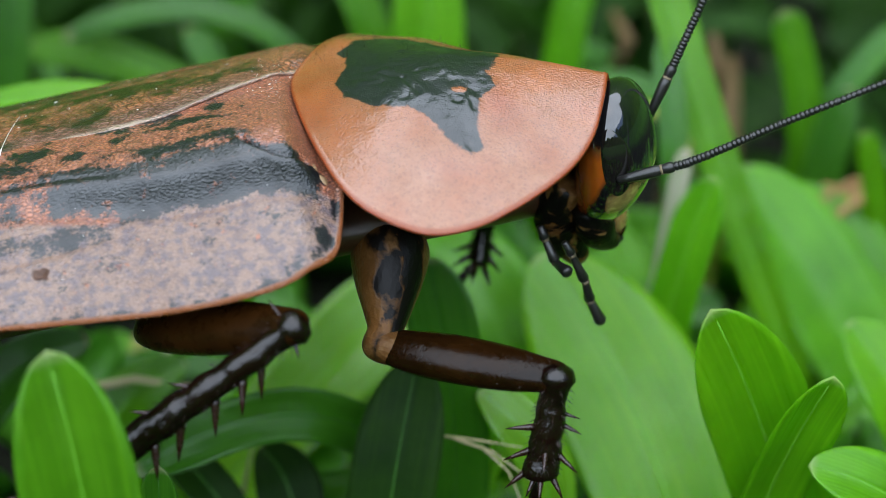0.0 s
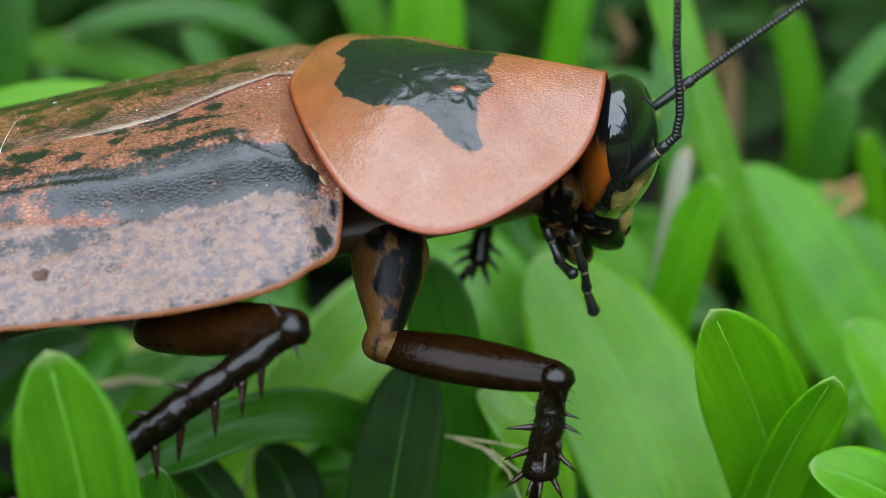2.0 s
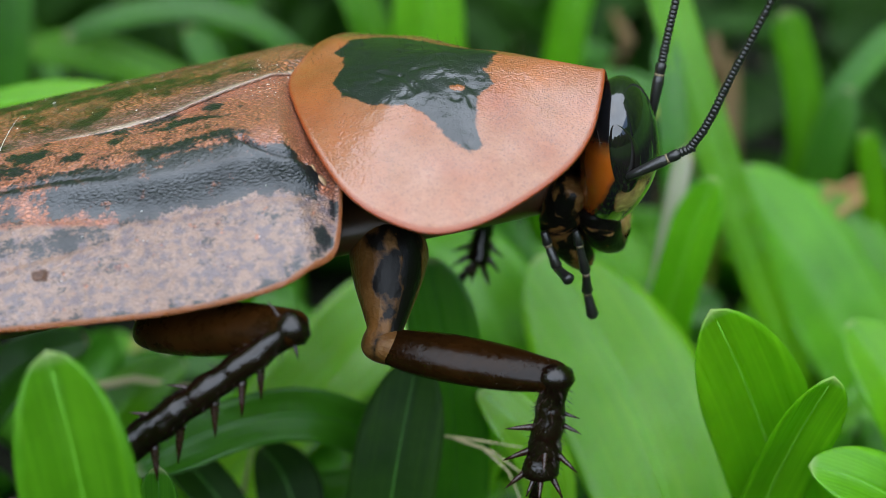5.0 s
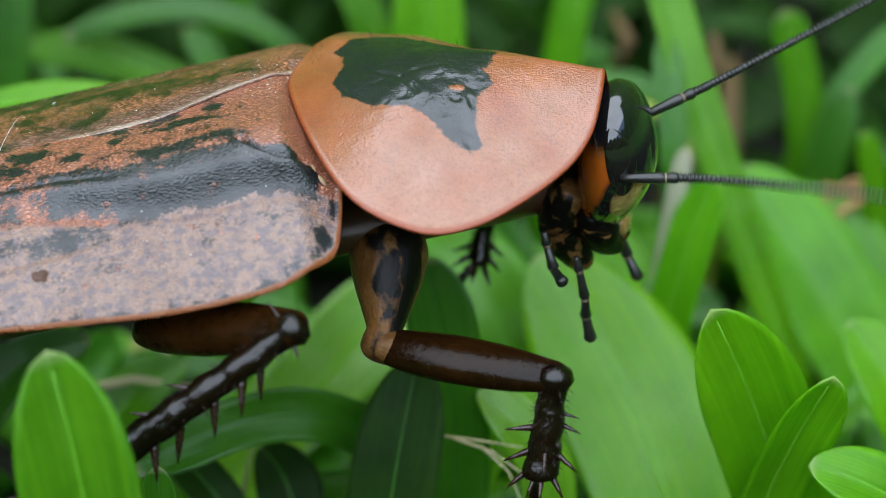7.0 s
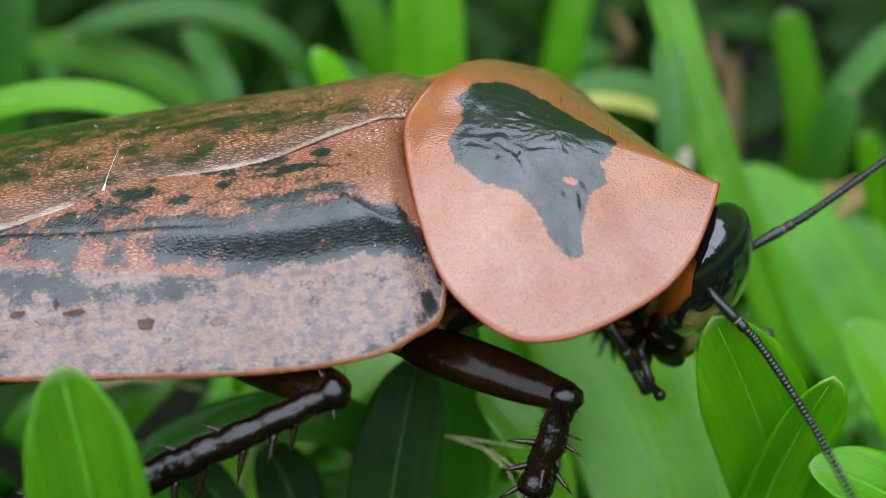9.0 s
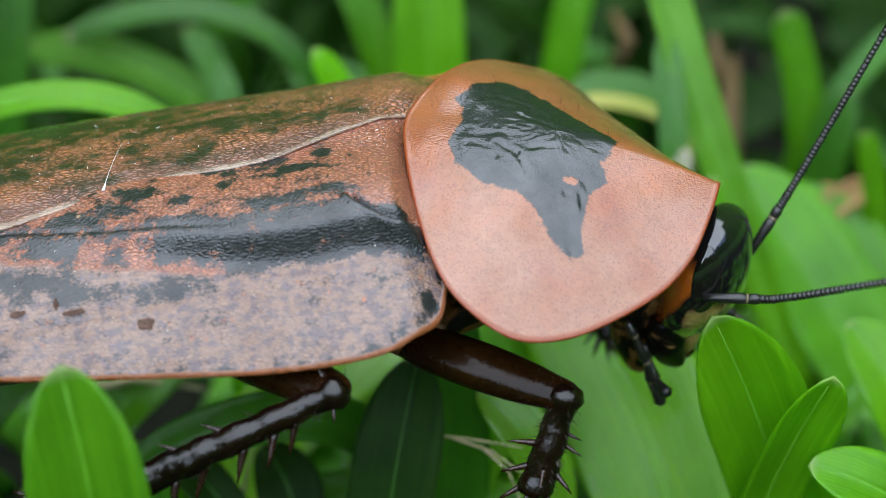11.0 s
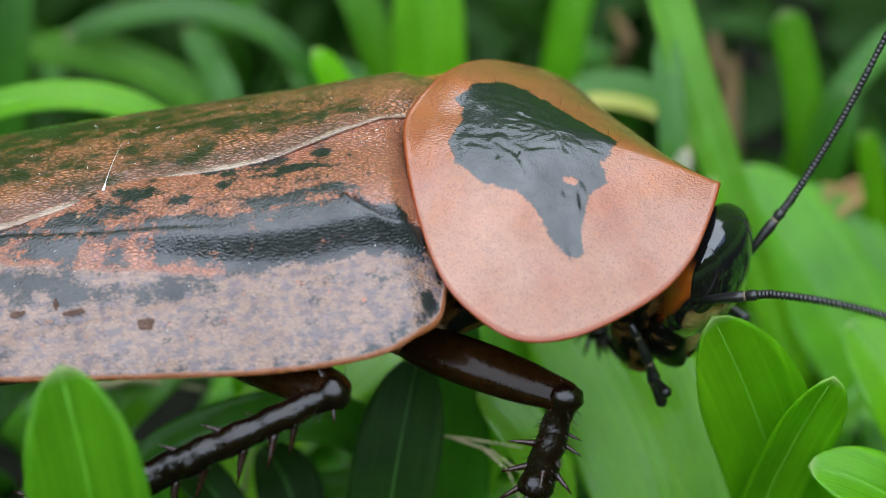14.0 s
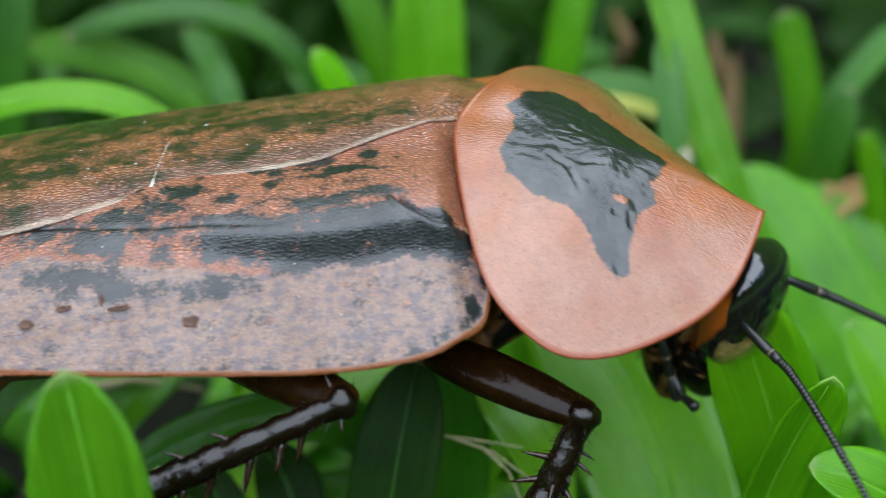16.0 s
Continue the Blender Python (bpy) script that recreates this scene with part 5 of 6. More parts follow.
def motions():
    body = [
        (0, mm_pose(1.39, 1.35, 42.2, 0.32, -10.51, 6.74)),
        (7.15, mm_pose(1.27, 1.38, 42.22, 0.44, -10.71, 6.87)),
        (7.5, mm_pose(3.13, 0.47, 41.07, 2.46, -9.56, 5.85)),
        (8, mm_pose(7.28, -0.82, 39.83, 6.61, -7.37, 5.12)),
        (8.5, mm_pose(7.62, -0.82, 39.7, 6.82, -7.6, 4.8)),
        (15.6, mm_pose(7.62, -0.82, 39.7, 6.82, -7.6, 4.8)),
        (16, mm_pose(10.37, -1.07, 39.36, 7.32, -6.93, 3.06)),
    ]
    walk(roach, body)
    walk(pronotum, [
        (0, mm_pose(-1.27, -2.4, -0.1, 1.56, 1.7, -14.4)),
        (7.15, mm_pose(-1.29, -2.3, -0.04, 2.05, 1.39, -14.11)),
        (7.5, mm_pose(-1.19, -3.31, -0.73, 4.42, 6.85, -19.92)),
        (8, mm_pose(-1.1, -3.96, -0.42, 7.85, 7.78, -20.58)),
        (8.5, mm_pose(-1.1, -3.66, -0.64, 7.25, 8.39, -19.57)),
        (15.6, mm_pose(-1.1, -3.66, -0.64, 7.15, 8.27, -19.66)),
        (16, mm_pose(-0.95, -3.68, -1.27, 7.34, 13.44, -17.78)),
    ])
    walk(head, [
        (0, mm_pose(6.33, -3.5, -7.27, 12.88, 9.63, -24.71)),
        (1.5, mm_pose(6.55, -3.47, -7.25, 11.6, 8.94, -24.69)),
        (3.5, mm_pose(6.77, -3.29, -7.4, 9.33, 8.67, -19.7)),
        (6.5, mm_pose(6.54, -3.23, -7.57, 11.18, 7.34, -21.55)),
        (7.15, mm_pose(6.54, -3.16, -7.86, 9.97, 8.18, -24.46)),
        (7.5, mm_pose(5.12, -3.74, -10.9, -2.93, 19.14, -39.02)),
        (8, mm_pose(6.01, -3.24, -11.22, -3.2, 14.63, -33.45)),
        (8.5, mm_pose(5.87, -2.8, -11.57, -4.14, 14.84, -35.58)),
        (15.6, mm_pose(5.79, -2.82, -11.65, -2.87, 14.19, -35.97)),
        (16, mm_pose(5.33, -2.51, -13.37, -6.28, 16.17, -37.34)),
    ])
    far_base = [
        (0, mm_pose(9.62, -1.85, -6.27, 65.55, -53.51, 13.95)),
        (0.5, mm_pose(9.69, -1.83, -6.27, 1.08, -77.46, 85.36)),
        (1, mm_pose(9.76, -1.81, -6.28, 36.1, -74.68, 48.44)),
        (1.5, mm_pose(9.82, -1.79, -6.28, 55.54, -67.08, 26.85)),
        (2, mm_pose(9.84, -1.66, -6.35, 70, -22.95, 5.39)),
        (2.5, mm_pose(9.86, -1.53, -6.41, 71.74, -1.08, 3.49)),
        (3, mm_pose(9.87, -1.41, -6.47, 69.21, -32.83, 7.08)),
        (3.5, mm_pose(9.88, -1.28, -6.53, 62.99, -58.72, 17.5)),
        (4, mm_pose(9.85, -1.29, -6.54, 44.31, -72.46, 39.48)),
        (4.8, mm_pose(9.8, -1.31, -6.55, 60.4, -62.37, 20.86)),
        (5.6, mm_pose(9.75, -1.33, -6.55, 68.98, -34.98, 7.47)),
        (6.3, mm_pose(9.71, -1.35, -6.56, 47.88, -71.1, 35.5)),
        (6.5, mm_pose(9.69, -1.36, -6.56, 68.86, -36.07, 7.71)),
        (7, mm_pose(9.78, -1.41, -6.85, 70.67, -11.83, 4.13)),
        (7.5, mm_pose(8.77, -2.67, -11.07, 73.52, 21.95, 3.42)),
        (8, mm_pose(9.55, -1.81, -11.24, 59.68, -42.14, 16.5)),
        (8.5, mm_pose(9.45, -1.49, -11.65, 65.25, -4.56, 6.05)),
        (9, mm_pose(9.44, -1.5, -11.65, 63.62, -19.13, 8.91)),
        (9.2, mm_pose(9.44, -1.5, -11.64, 60.88, -36.83, 14.48)),
        (10, mm_pose(9.44, -1.51, -11.64, 62.67, -26.69, 10.9)),
        (10.7, mm_pose(9.43, -1.51, -11.64, 60.39, -38.93, 15.41)),
        (11.3, mm_pose(9.42, -1.52, -11.64, 64.66, -9.83, 6.95)),
        (11.5, mm_pose(9.42, -1.52, -11.64, 59.55, -41.86, 16.89)),
        (12, mm_pose(9.42, -1.53, -11.64, 57.01, -48.6, 21.01)),
        (12.5, mm_pose(9.41, -1.53, -11.64, 57.22, -48.05, 20.69)),
        (13, mm_pose(9.41, -1.54, -11.64, 61.27, -34.82, 13.74)),
        (13.5, mm_pose(9.4, -1.54, -11.64, 57.45, -47.75, 20.34)),
        (14, mm_pose(9.4, -1.55, -11.64, 59.38, -42.6, 17.2)),
        (14.5, mm_pose(9.4, -1.55, -11.64, 64.26, -13.51, 7.67)),
        (15, mm_pose(9.39, -1.56, -11.64, 62.03, -30.79, 12.23)),
        (15.5, mm_pose(9.39, -1.56, -11.64, 64.27, -12.96, 7.75)),
        (16, mm_pose(8.93, -1.28, -13.61, 71.74, 34.65, 3.2)),
    ]
    far_lower = [
        (0, mm_pose(3.2, 0, 0, 0.05, -0.11, 0.68)),
        (0.5, mm_pose(3.2, 0, 0, -0.18, -0.13, -1.92)),
        (1, mm_pose(3.2, 0, 0, -0.32, -0.07, -3.21)),
        (1.5, mm_pose(3.2, 0, 0, -0.22, 0.04, -2.27)),
        (2, mm_pose(3.2, 0, 0, 0, -0.03, -0.19)),
        (2.5, mm_pose(3.2, 0, 0, -0.09, -0.32, 0.8)),
        (3, mm_pose(3.2, 0, 0, 0.28, -2.5, 13.7)),
        (3.5, mm_pose(3.2, 0, 0, -0.13, 0.07, -1.48)),
        (4, mm_pose(3.2, 0, 0, -1.04, 0.17, -10.4)),
        (4.8, mm_pose(3.2, 0, 0, -0.51, 0.34, -5.45)),
        (5.6, mm_pose(3.2, 0, 0, 0.16, -1.04, 5.46)),
        (6.3, mm_pose(3.2, 0, 0, -0.73, 0.16, -7.26)),
        (6.5, mm_pose(3.2, 0, 0, -0.15, 0.78, -4.44)),
        (7, mm_pose(3.2, 0, 0, -0.14, -0.71, 2.32)),
        (7.5, mm_pose(3.2, 0, 0, -0.63, -0.85, 2.73)),
        (8, mm_pose(3.2, 0, 0, 0.1, -0.41, 2.14)),
        (8.5, mm_pose(3.2, 0, 0, 0.55, 1.39, -5.19)),
        (9, mm_pose(3.2, 0, 0, -0.24, -1.46, 6.07)),
        (9.2, mm_pose(3.2, 0, 0, 0.42, -2.33, 14.68)),
        (10, mm_pose(3.2, 0, 0, -0.11, -2.67, 13.75)),
        (10.7, mm_pose(3.2, 0, 0, 0.37, -1.67, 10.28)),
        (11.3, mm_pose(3.2, 0, 0, -0.06, -0.26, 0.78)),
        (11.5, mm_pose(3.2, 0, 0, 0.32, -1.22, 7.27)),
        (12, mm_pose(3.2, 0, 0, 0.77, -1.51, 12.23)),
        (12.5, mm_pose(3.2, 0, 0, 0.39, -0.94, 6.38)),
        (13, mm_pose(3.2, 0, 0, -0.24, 2.34, -11.54)),
        (13.5, mm_pose(3.2, 0, 0, 0.09, -0.32, 1.52)),
        (14, mm_pose(3.2, 0, 0, 0.29, -0.96, 6.09)),
        (14.5, mm_pose(3.2, 0, 0, 0.02, 0, -0.3)),
        (15, mm_pose(3.2, 0, 0, -0.03, 0.72, -3.77)),
        (15.5, mm_pose(3.2, 0, 0, -1.29, -4.42, 19.04)),
        (16, mm_pose(3.2, 0, 0, 0.88, 0.74, -2.92)),
    ]
    far_middle = [
        (0, mm_pose(8.5, 0.06, 0.01, 0.07, -0.14, 0.89)),
        (0.5, mm_pose(8.5, -0.18, 0.01, -0.22, -0.16, -2.33)),
        (1, mm_pose(8.49, -0.3, 0.01, -0.35, -0.07, -3.46)),
        (1.5, mm_pose(8.5, -0.21, 0, -0.23, 0.04, -2.33)),
        (2, mm_pose(8.5, -0.02, 0, 0, -0.03, -0.19)),
        (2.5, mm_pose(8.5, 0.07, 0.03, -0.13, -0.46, 1.15)),
        (3, mm_pose(8.34, 1.25, 0.23, 0.28, -2.49, 13.65)),
        (3.5, mm_pose(8.5, -0.14, -0.01, -0.13, 0.07, -1.53)),
        (4, mm_pose(8.41, -0.96, -0.02, -1.06, 0.17, -10.6)),
        (4.8, mm_pose(8.48, -0.5, -0.03, -0.52, 0.35, -5.6)),
        (5.6, mm_pose(8.48, 0.5, 0.1, 0.17, -1.1, 5.79)),
        (6.3, mm_pose(8.46, -0.67, -0.01, -0.84, 0.18, -8.46)),
        (6.5, mm_pose(8.48, -0.41, -0.07, -0.17, 0.91, -5.13)),
        (7, mm_pose(8.5, 0.21, 0.07, -0.18, -0.93, 3.01)),
        (7.5, mm_pose(8.49, 0.25, 0.08, -0.17, -0.35, 0.72)),
        (8, mm_pose(8.5, 0.2, 0.04, -0.04, 0.03, -0.84)),
        (8.5, mm_pose(8.48, -0.48, -0.13, 0.55, 1.39, -5.18)),
        (9, mm_pose(8.47, 0.56, 0.14, -0.27, -1.68, 7)),
        (9.2, mm_pose(8.32, 1.34, 0.22, 0.57, -3.14, 19.93)),
        (10, mm_pose(8.34, 1.26, 0.25, -0.15, -3.62, 18.82)),
        (10.7, mm_pose(8.41, 0.95, 0.15, 0.5, -2.26, 13.95)),
        (11.3, mm_pose(8.5, 0.07, 0.02, -0.08, -0.32, 0.97)),
        (11.5, mm_pose(8.46, 0.67, 0.11, 0.46, -1.73, 10.45)),
        (12, mm_pose(8.38, 1.12, 0.14, 0.78, -1.57, 12.44)),
        (12.5, mm_pose(8.47, 0.59, 0.09, 0.39, -0.96, 6.37)),
        (13, mm_pose(8.39, -1.06, -0.22, -0.19, 1.68, -8.8)),
        (13.5, mm_pose(8.5, 0.14, 0.03, 0.13, -0.44, 2.06)),
        (14, mm_pose(8.47, 0.56, 0.09, 0.51, -1.7, 10.87)),
        (14.5, mm_pose(8.5, -0.03, 0, 0.02, 0, -0.3)),
        (15, mm_pose(8.49, -0.35, -0.07, -0.03, 0.73, -3.82)),
        (15.5, mm_pose(8.2, 1.72, 0.41, -1.37, -4.69, 20.4)),
        (16, mm_pose(8.49, -0.27, -0.07, 0.88, 0.74, -2.92)),
    ]
    far_end = [
        (0, mm_pose(14.5, 0.16, 0.02, 0.07, -0.14, 0.89)),
        (0.5, mm_pose(14.49, -0.42, 0.03, -0.22, -0.16, -2.33)),
        (1, mm_pose(14.48, -0.66, 0.01, -0.35, -0.07, -3.46)),
        (1.5, mm_pose(14.49, -0.45, -0.01, -0.23, 0.04, -2.33)),
        (2, mm_pose(14.5, -0.04, 0.01, 0, -0.03, -0.19)),
        (2.5, mm_pose(14.5, 0.19, 0.08, -0.13, -0.46, 1.15)),
        (3, mm_pose(14.17, 2.67, 0.49, 0.28, -2.49, 13.65)),
        (3.5, mm_pose(14.5, -0.3, -0.01, -0.13, 0.07, -1.53)),
        (4, mm_pose(14.31, -2.06, -0.03, -1.06, 0.17, -10.6)),
        (4.8, mm_pose(14.45, -1.09, -0.07, -0.52, 0.35, -5.6)),
        (5.6, mm_pose(14.44, 1.11, 0.21, 0.17, -1.1, 5.79)),
        (6.3, mm_pose(14.39, -1.55, -0.03, -0.84, 0.18, -8.45)),
        (6.5, mm_pose(14.46, -0.95, -0.17, -0.17, 0.91, -5.13)),
        (7, mm_pose(14.49, 0.53, 0.16, -0.18, -0.93, 3.01)),
        (7.5, mm_pose(14.49, 0.33, 0.12, -0.17, -0.36, 0.73)),
        (8, mm_pose(14.5, 0.11, 0.03, -0.04, 0.03, -0.83)),
        (8.5, mm_pose(14.45, -1.02, -0.27, 0.55, 1.39, -5.18)),
        (9, mm_pose(14.42, 1.29, 0.31, -0.27, -1.68, 7)),
        (9.2, mm_pose(13.95, 3.38, 0.54, 0.57, -3.13, 19.88)),
        (10, mm_pose(14.01, 3.19, 0.62, -0.15, -3.61, 18.77)),
        (10.7, mm_pose(14.23, 2.39, 0.39, 0.5, -2.25, 13.93)),
        (11.3, mm_pose(14.5, 0.17, 0.06, -0.08, -0.32, 0.97)),
        (11.5, mm_pose(14.35, 1.76, 0.29, 0.46, -1.73, 10.44)),
        (12, mm_pose(14.23, 2.41, 0.3, 0.78, -1.57, 12.44)),
        (12.5, mm_pose(14.43, 1.25, 0.19, 0.39, -0.96, 6.37)),
        (13, mm_pose(14.32, -1.98, -0.39, -0.19, 1.69, -8.81)),
        (13.5, mm_pose(14.49, 0.36, 0.08, 0.13, -0.44, 2.06)),
        (14, mm_pose(14.36, 1.69, 0.27, 0.51, -1.7, 10.85)),
        (14.5, mm_pose(14.5, -0.06, 0, 0.02, 0, -0.3)),
        (15, mm_pose(14.47, -0.75, -0.14, -0.03, 0.73, -3.82)),
        (15.5, mm_pose(13.8, 3.81, 0.9, -1.37, -4.68, 20.39)),
        (16, mm_pose(14.48, -0.58, -0.15, 0.88, 0.74, -2.92)),
    ]
    swing_antenna(far_antenna, far_whip, body, far_base, far_lower, far_middle, far_end, whipping(FAR_FIRST, FAR_SECOND, FAR_THIRD), False)
    near_base = [
        (0, mm_pose(6.88, -7.25, -7.63, 72.67, -6.56, -9.35)),
        (0.5, mm_pose(6.96, -7.24, -7.59, 75.92, -25.57, -9.23)),
        (1, mm_pose(7.04, -7.24, -7.55, 75.76, -24.83, -9.25)),
        (1.5, mm_pose(7.11, -7.23, -7.52, 79.14, -37.96, -9.62)),
        (2, mm_pose(7.25, -7.17, -7.52, 78.88, -36.8, -9.72)),
        (2.5, mm_pose(7.4, -7.11, -7.52, 72.53, -5.87, -9.42)),
        (3, mm_pose(7.54, -7.05, -7.52, 75.06, -21.52, -9.37)),
        (3.5, mm_pose(7.68, -6.99, -7.53, 76.48, -28.47, -9.18)),
        (4, mm_pose(7.62, -6.98, -7.57, 74.49, -18.84, -9.26)),
        (4.8, mm_pose(7.52, -6.98, -7.63, 74.23, -17.38, -9.38)),
        (5.6, mm_pose(7.42, -6.97, -7.69, 75.11, -22.26, -9.25)),
        (6.3, mm_pose(7.34, -6.96, -7.74, 74.87, -21.19, -9.2)),
        (6.5, mm_pose(7.32, -6.96, -7.76, 72.07, -2.56, -9.54)),
        (7, mm_pose(7.18, -6.93, -7.95, 71.11, 8.74, -9.93)),
        (7.5, mm_pose(4.95, -7.54, -10.77, 1.19, 65.09, -91.7)),
        (8.5, mm_pose(5.94, -6.59, -11.21, 59.88, 13.26, -27.04)),
        (9, mm_pose(5.93, -6.59, -11.22, 46.43, 40.92, -41.12)),
        (9.2, mm_pose(5.93, -6.59, -11.22, 57.98, 18.42, -28.73)),
        (10, mm_pose(5.92, -6.59, -11.24, 51.38, 32.96, -35.6)),
        (10.7, mm_pose(5.9, -6.6, -11.25, 59.89, 13.23, -27.02)),
        (11.3, mm_pose(5.89, -6.6, -11.26, 45.09, 42.65, -42.64)),
        (11.5, mm_pose(5.89, -6.6, -11.27, 70.27, -33.88, -3.74)),
        (12, mm_pose(5.88, -6.6, -11.27, 66.12, -2.45, -7.4)),
        (13, mm_pose(5.86, -6.61, -11.29, 68.8, -25.1, -4.7)),
        (13.5, mm_pose(5.85, -6.61, -11.3, 66.42, -5.78, -6.95)),
        (14, mm_pose(5.84, -6.61, -11.31, 68.4, -11.01, -22.04)),
        (14.5, mm_pose(5.83, -6.62, -11.32, 50.88, 33.7, -36.21)),
        (15, mm_pose(5.82, -6.62, -11.33, 53.86, 28.2, -32.88)),
        (15.5, mm_pose(5.81, -6.62, -11.34, 19.47, 57.88, -71.34)),
        (16, mm_pose(5.34, -6.3, -12.96, 40.49, 25.23, -51.92)),
    ]
    near_lower = [
        (0, mm_pose(3.2, 0, 0, 1.21, -2.63, 9.09)),
        (0.5, mm_pose(3.2, 0, 0, 7.2, -7.91, 32.95)),
        (1, mm_pose(3.2, 0, 0, 8.2, -9.27, 38.65)),
        (1.5, mm_pose(3.2, 0, 0, 10.89, -7.86, 41.35)),
        (2, mm_pose(3.2, 0, 0, 11.54, -8.6, 44.91)),
        (2.5, mm_pose(3.2, 0, 0, 2.32, -5.2, 17.92)),
        (3, mm_pose(3.2, 0, 0, 7.73, -9.55, 38.78)),
        (3.5, mm_pose(3.2, 0, 0, 6.54, -6.56, 28.11)),
        (4, mm_pose(3.2, 0, 0, 6.76, -9.31, 36.13)),
        (4.8, mm_pose(3.2, 0, 0, 6.5, -9.23, 35.66)),
        (5.6, mm_pose(3.2, 0, 0, 7.11, -8.72, 34.97)),
        (6.3, mm_pose(3.2, 0, 0, 7.06, -9.06, 35.8)),
        (6.5, mm_pose(3.2, 0, 0, -0.17, 0.43, -1.51)),
        (7, mm_pose(3.2, 0, 0, -0.3, 1.56, -5.31)),
        (7.5, mm_pose(3.2, 0, 0, 0.09, -0.28, 0.99)),
        (8.5, mm_pose(3.2, 0, 0, -2.23, 1.35, -7.88)),
        (9, mm_pose(3.2, 0, 0, -1.62, 1.02, -9.82)),
        (9.2, mm_pose(3.2, 0, 0, 2.27, -2.54, 8.59)),
        (10, mm_pose(3.2, 0, 0, -3.2, 2.37, -16.33)),
        (10.7, mm_pose(3.2, 0, 0, 1.29, -1.43, 4.49)),
        (11.3, mm_pose(3.2, 0, 0, -3.73, 2.02, -24.36)),
        (11.5, mm_pose(3.2, 0, 0, -13.81, 10.53, -78.27)),
        (12, mm_pose(3.2, 0, 0, 1.05, -3.31, 11.1)),
        (13, mm_pose(3.2, 0, 0, 6.44, -7.93, 31.78)),
        (13.5, mm_pose(3.2, 0, 0, 1.87, -5.05, 16.97)),
        (14, mm_pose(3.2, 0, 0, -6.06, 2.38, -15.41)),
        (14.5, mm_pose(3.2, 0, 0, -4.61, 2.95, -24.13)),
        (15, mm_pose(3.2, 0, 0, -3.79, 1.97, -17.74)),
        (15.5, mm_pose(3.2, 0, 0, -1.45, 0.59, -13.48)),
        (16, mm_pose(3.2, 0, 0, -6.63, 0.19, -12.81)),
    ]
    near_middle = [
        (0, mm_pose(8.43, 0.84, 0.24, 1.11, -2.41, 8.33)),
        (0.5, mm_pose(7.61, 2.86, 0.73, 6.99, -7.68, 31.88)),
        (1, mm_pose(7.29, 3.27, 0.85, 8.9, -10.15, 42.59)),
        (1.5, mm_pose(7.14, 3.47, 0.72, 10.73, -7.83, 40.61)),
        (2, mm_pose(6.91, 3.7, 0.79, 11.51, -8.71, 44.68)),
        (2.5, mm_pose(8.22, 1.62, 0.48, 2.12, -4.74, 16.31)),
        (3, mm_pose(7.27, 3.27, 0.88, 8.05, -10.03, 40.65)),
        (3.5, mm_pose(7.84, 2.48, 0.61, 7.15, -7.22, 30.92)),
        (4, mm_pose(7.42, 3.08, 0.86, 7.08, -9.79, 38.07)),
        (4.8, mm_pose(7.45, 3.05, 0.85, 6.89, -9.84, 38.07)),
        (5.6, mm_pose(7.49, 3, 0.8, 7.82, -9.65, 38.96)),
        (6.3, mm_pose(7.44, 3.06, 0.83, 7.85, -10.13, 40.41)),
        (6.5, mm_pose(8.5, -0.14, -0.04, -0.29, 0.73, -2.53)),
        (7, mm_pose(8.48, -0.49, -0.14, -0.42, 2.15, -7.33)),
        (7.5, mm_pose(8.5, 0.09, 0.03, 0.22, -0.4, 2.56)),
        (8.5, mm_pose(8.45, -0.73, -0.13, -2.23, 1.35, -7.88)),
        (9, mm_pose(8.42, -0.9, -0.09, -2.37, 1.28, -14.52)),
        (9.2, mm_pose(8.44, 0.79, 0.24, 2.26, -2.54, 8.58)),
        (10, mm_pose(8.28, -1.49, -0.22, -3.49, 2.33, -17.86)),
        (10.7, mm_pose(8.48, 0.41, 0.13, 1.56, -1.79, 5.4)),
        (11.3, mm_pose(8.03, -2.18, -0.19, -3.24, 1.53, -20.96)),
        (11.5, mm_pose(4.26, -5.1, -0.97, -13.9, 10.38, -80.01)),
        (12, mm_pose(8.39, 1.02, 0.31, 1.11, -3.51, 11.76)),
        (13, mm_pose(7.66, 2.76, 0.73, 6.39, -7.88, 31.47)),
        (13.5, mm_pose(8.25, 1.54, 0.47, 2.13, -5.73, 19.35)),
        (14, mm_pose(8.31, -1.41, -0.22, -9.87, 3.92, -26.01)),
        (14.5, mm_pose(8.03, -2.16, -0.27, -5.96, 2.96, -31.95)),
        (15, mm_pose(8.25, -1.61, -0.18, -4.98, 2.59, -23.67)),
        (15.5, mm_pose(8.35, -1.24, -0.05, -1.58, 0.47, -14.66)),
        (16, mm_pose(8.37, -1.18, -0.02, -8.09, -0.14, -15.68)),
    ]
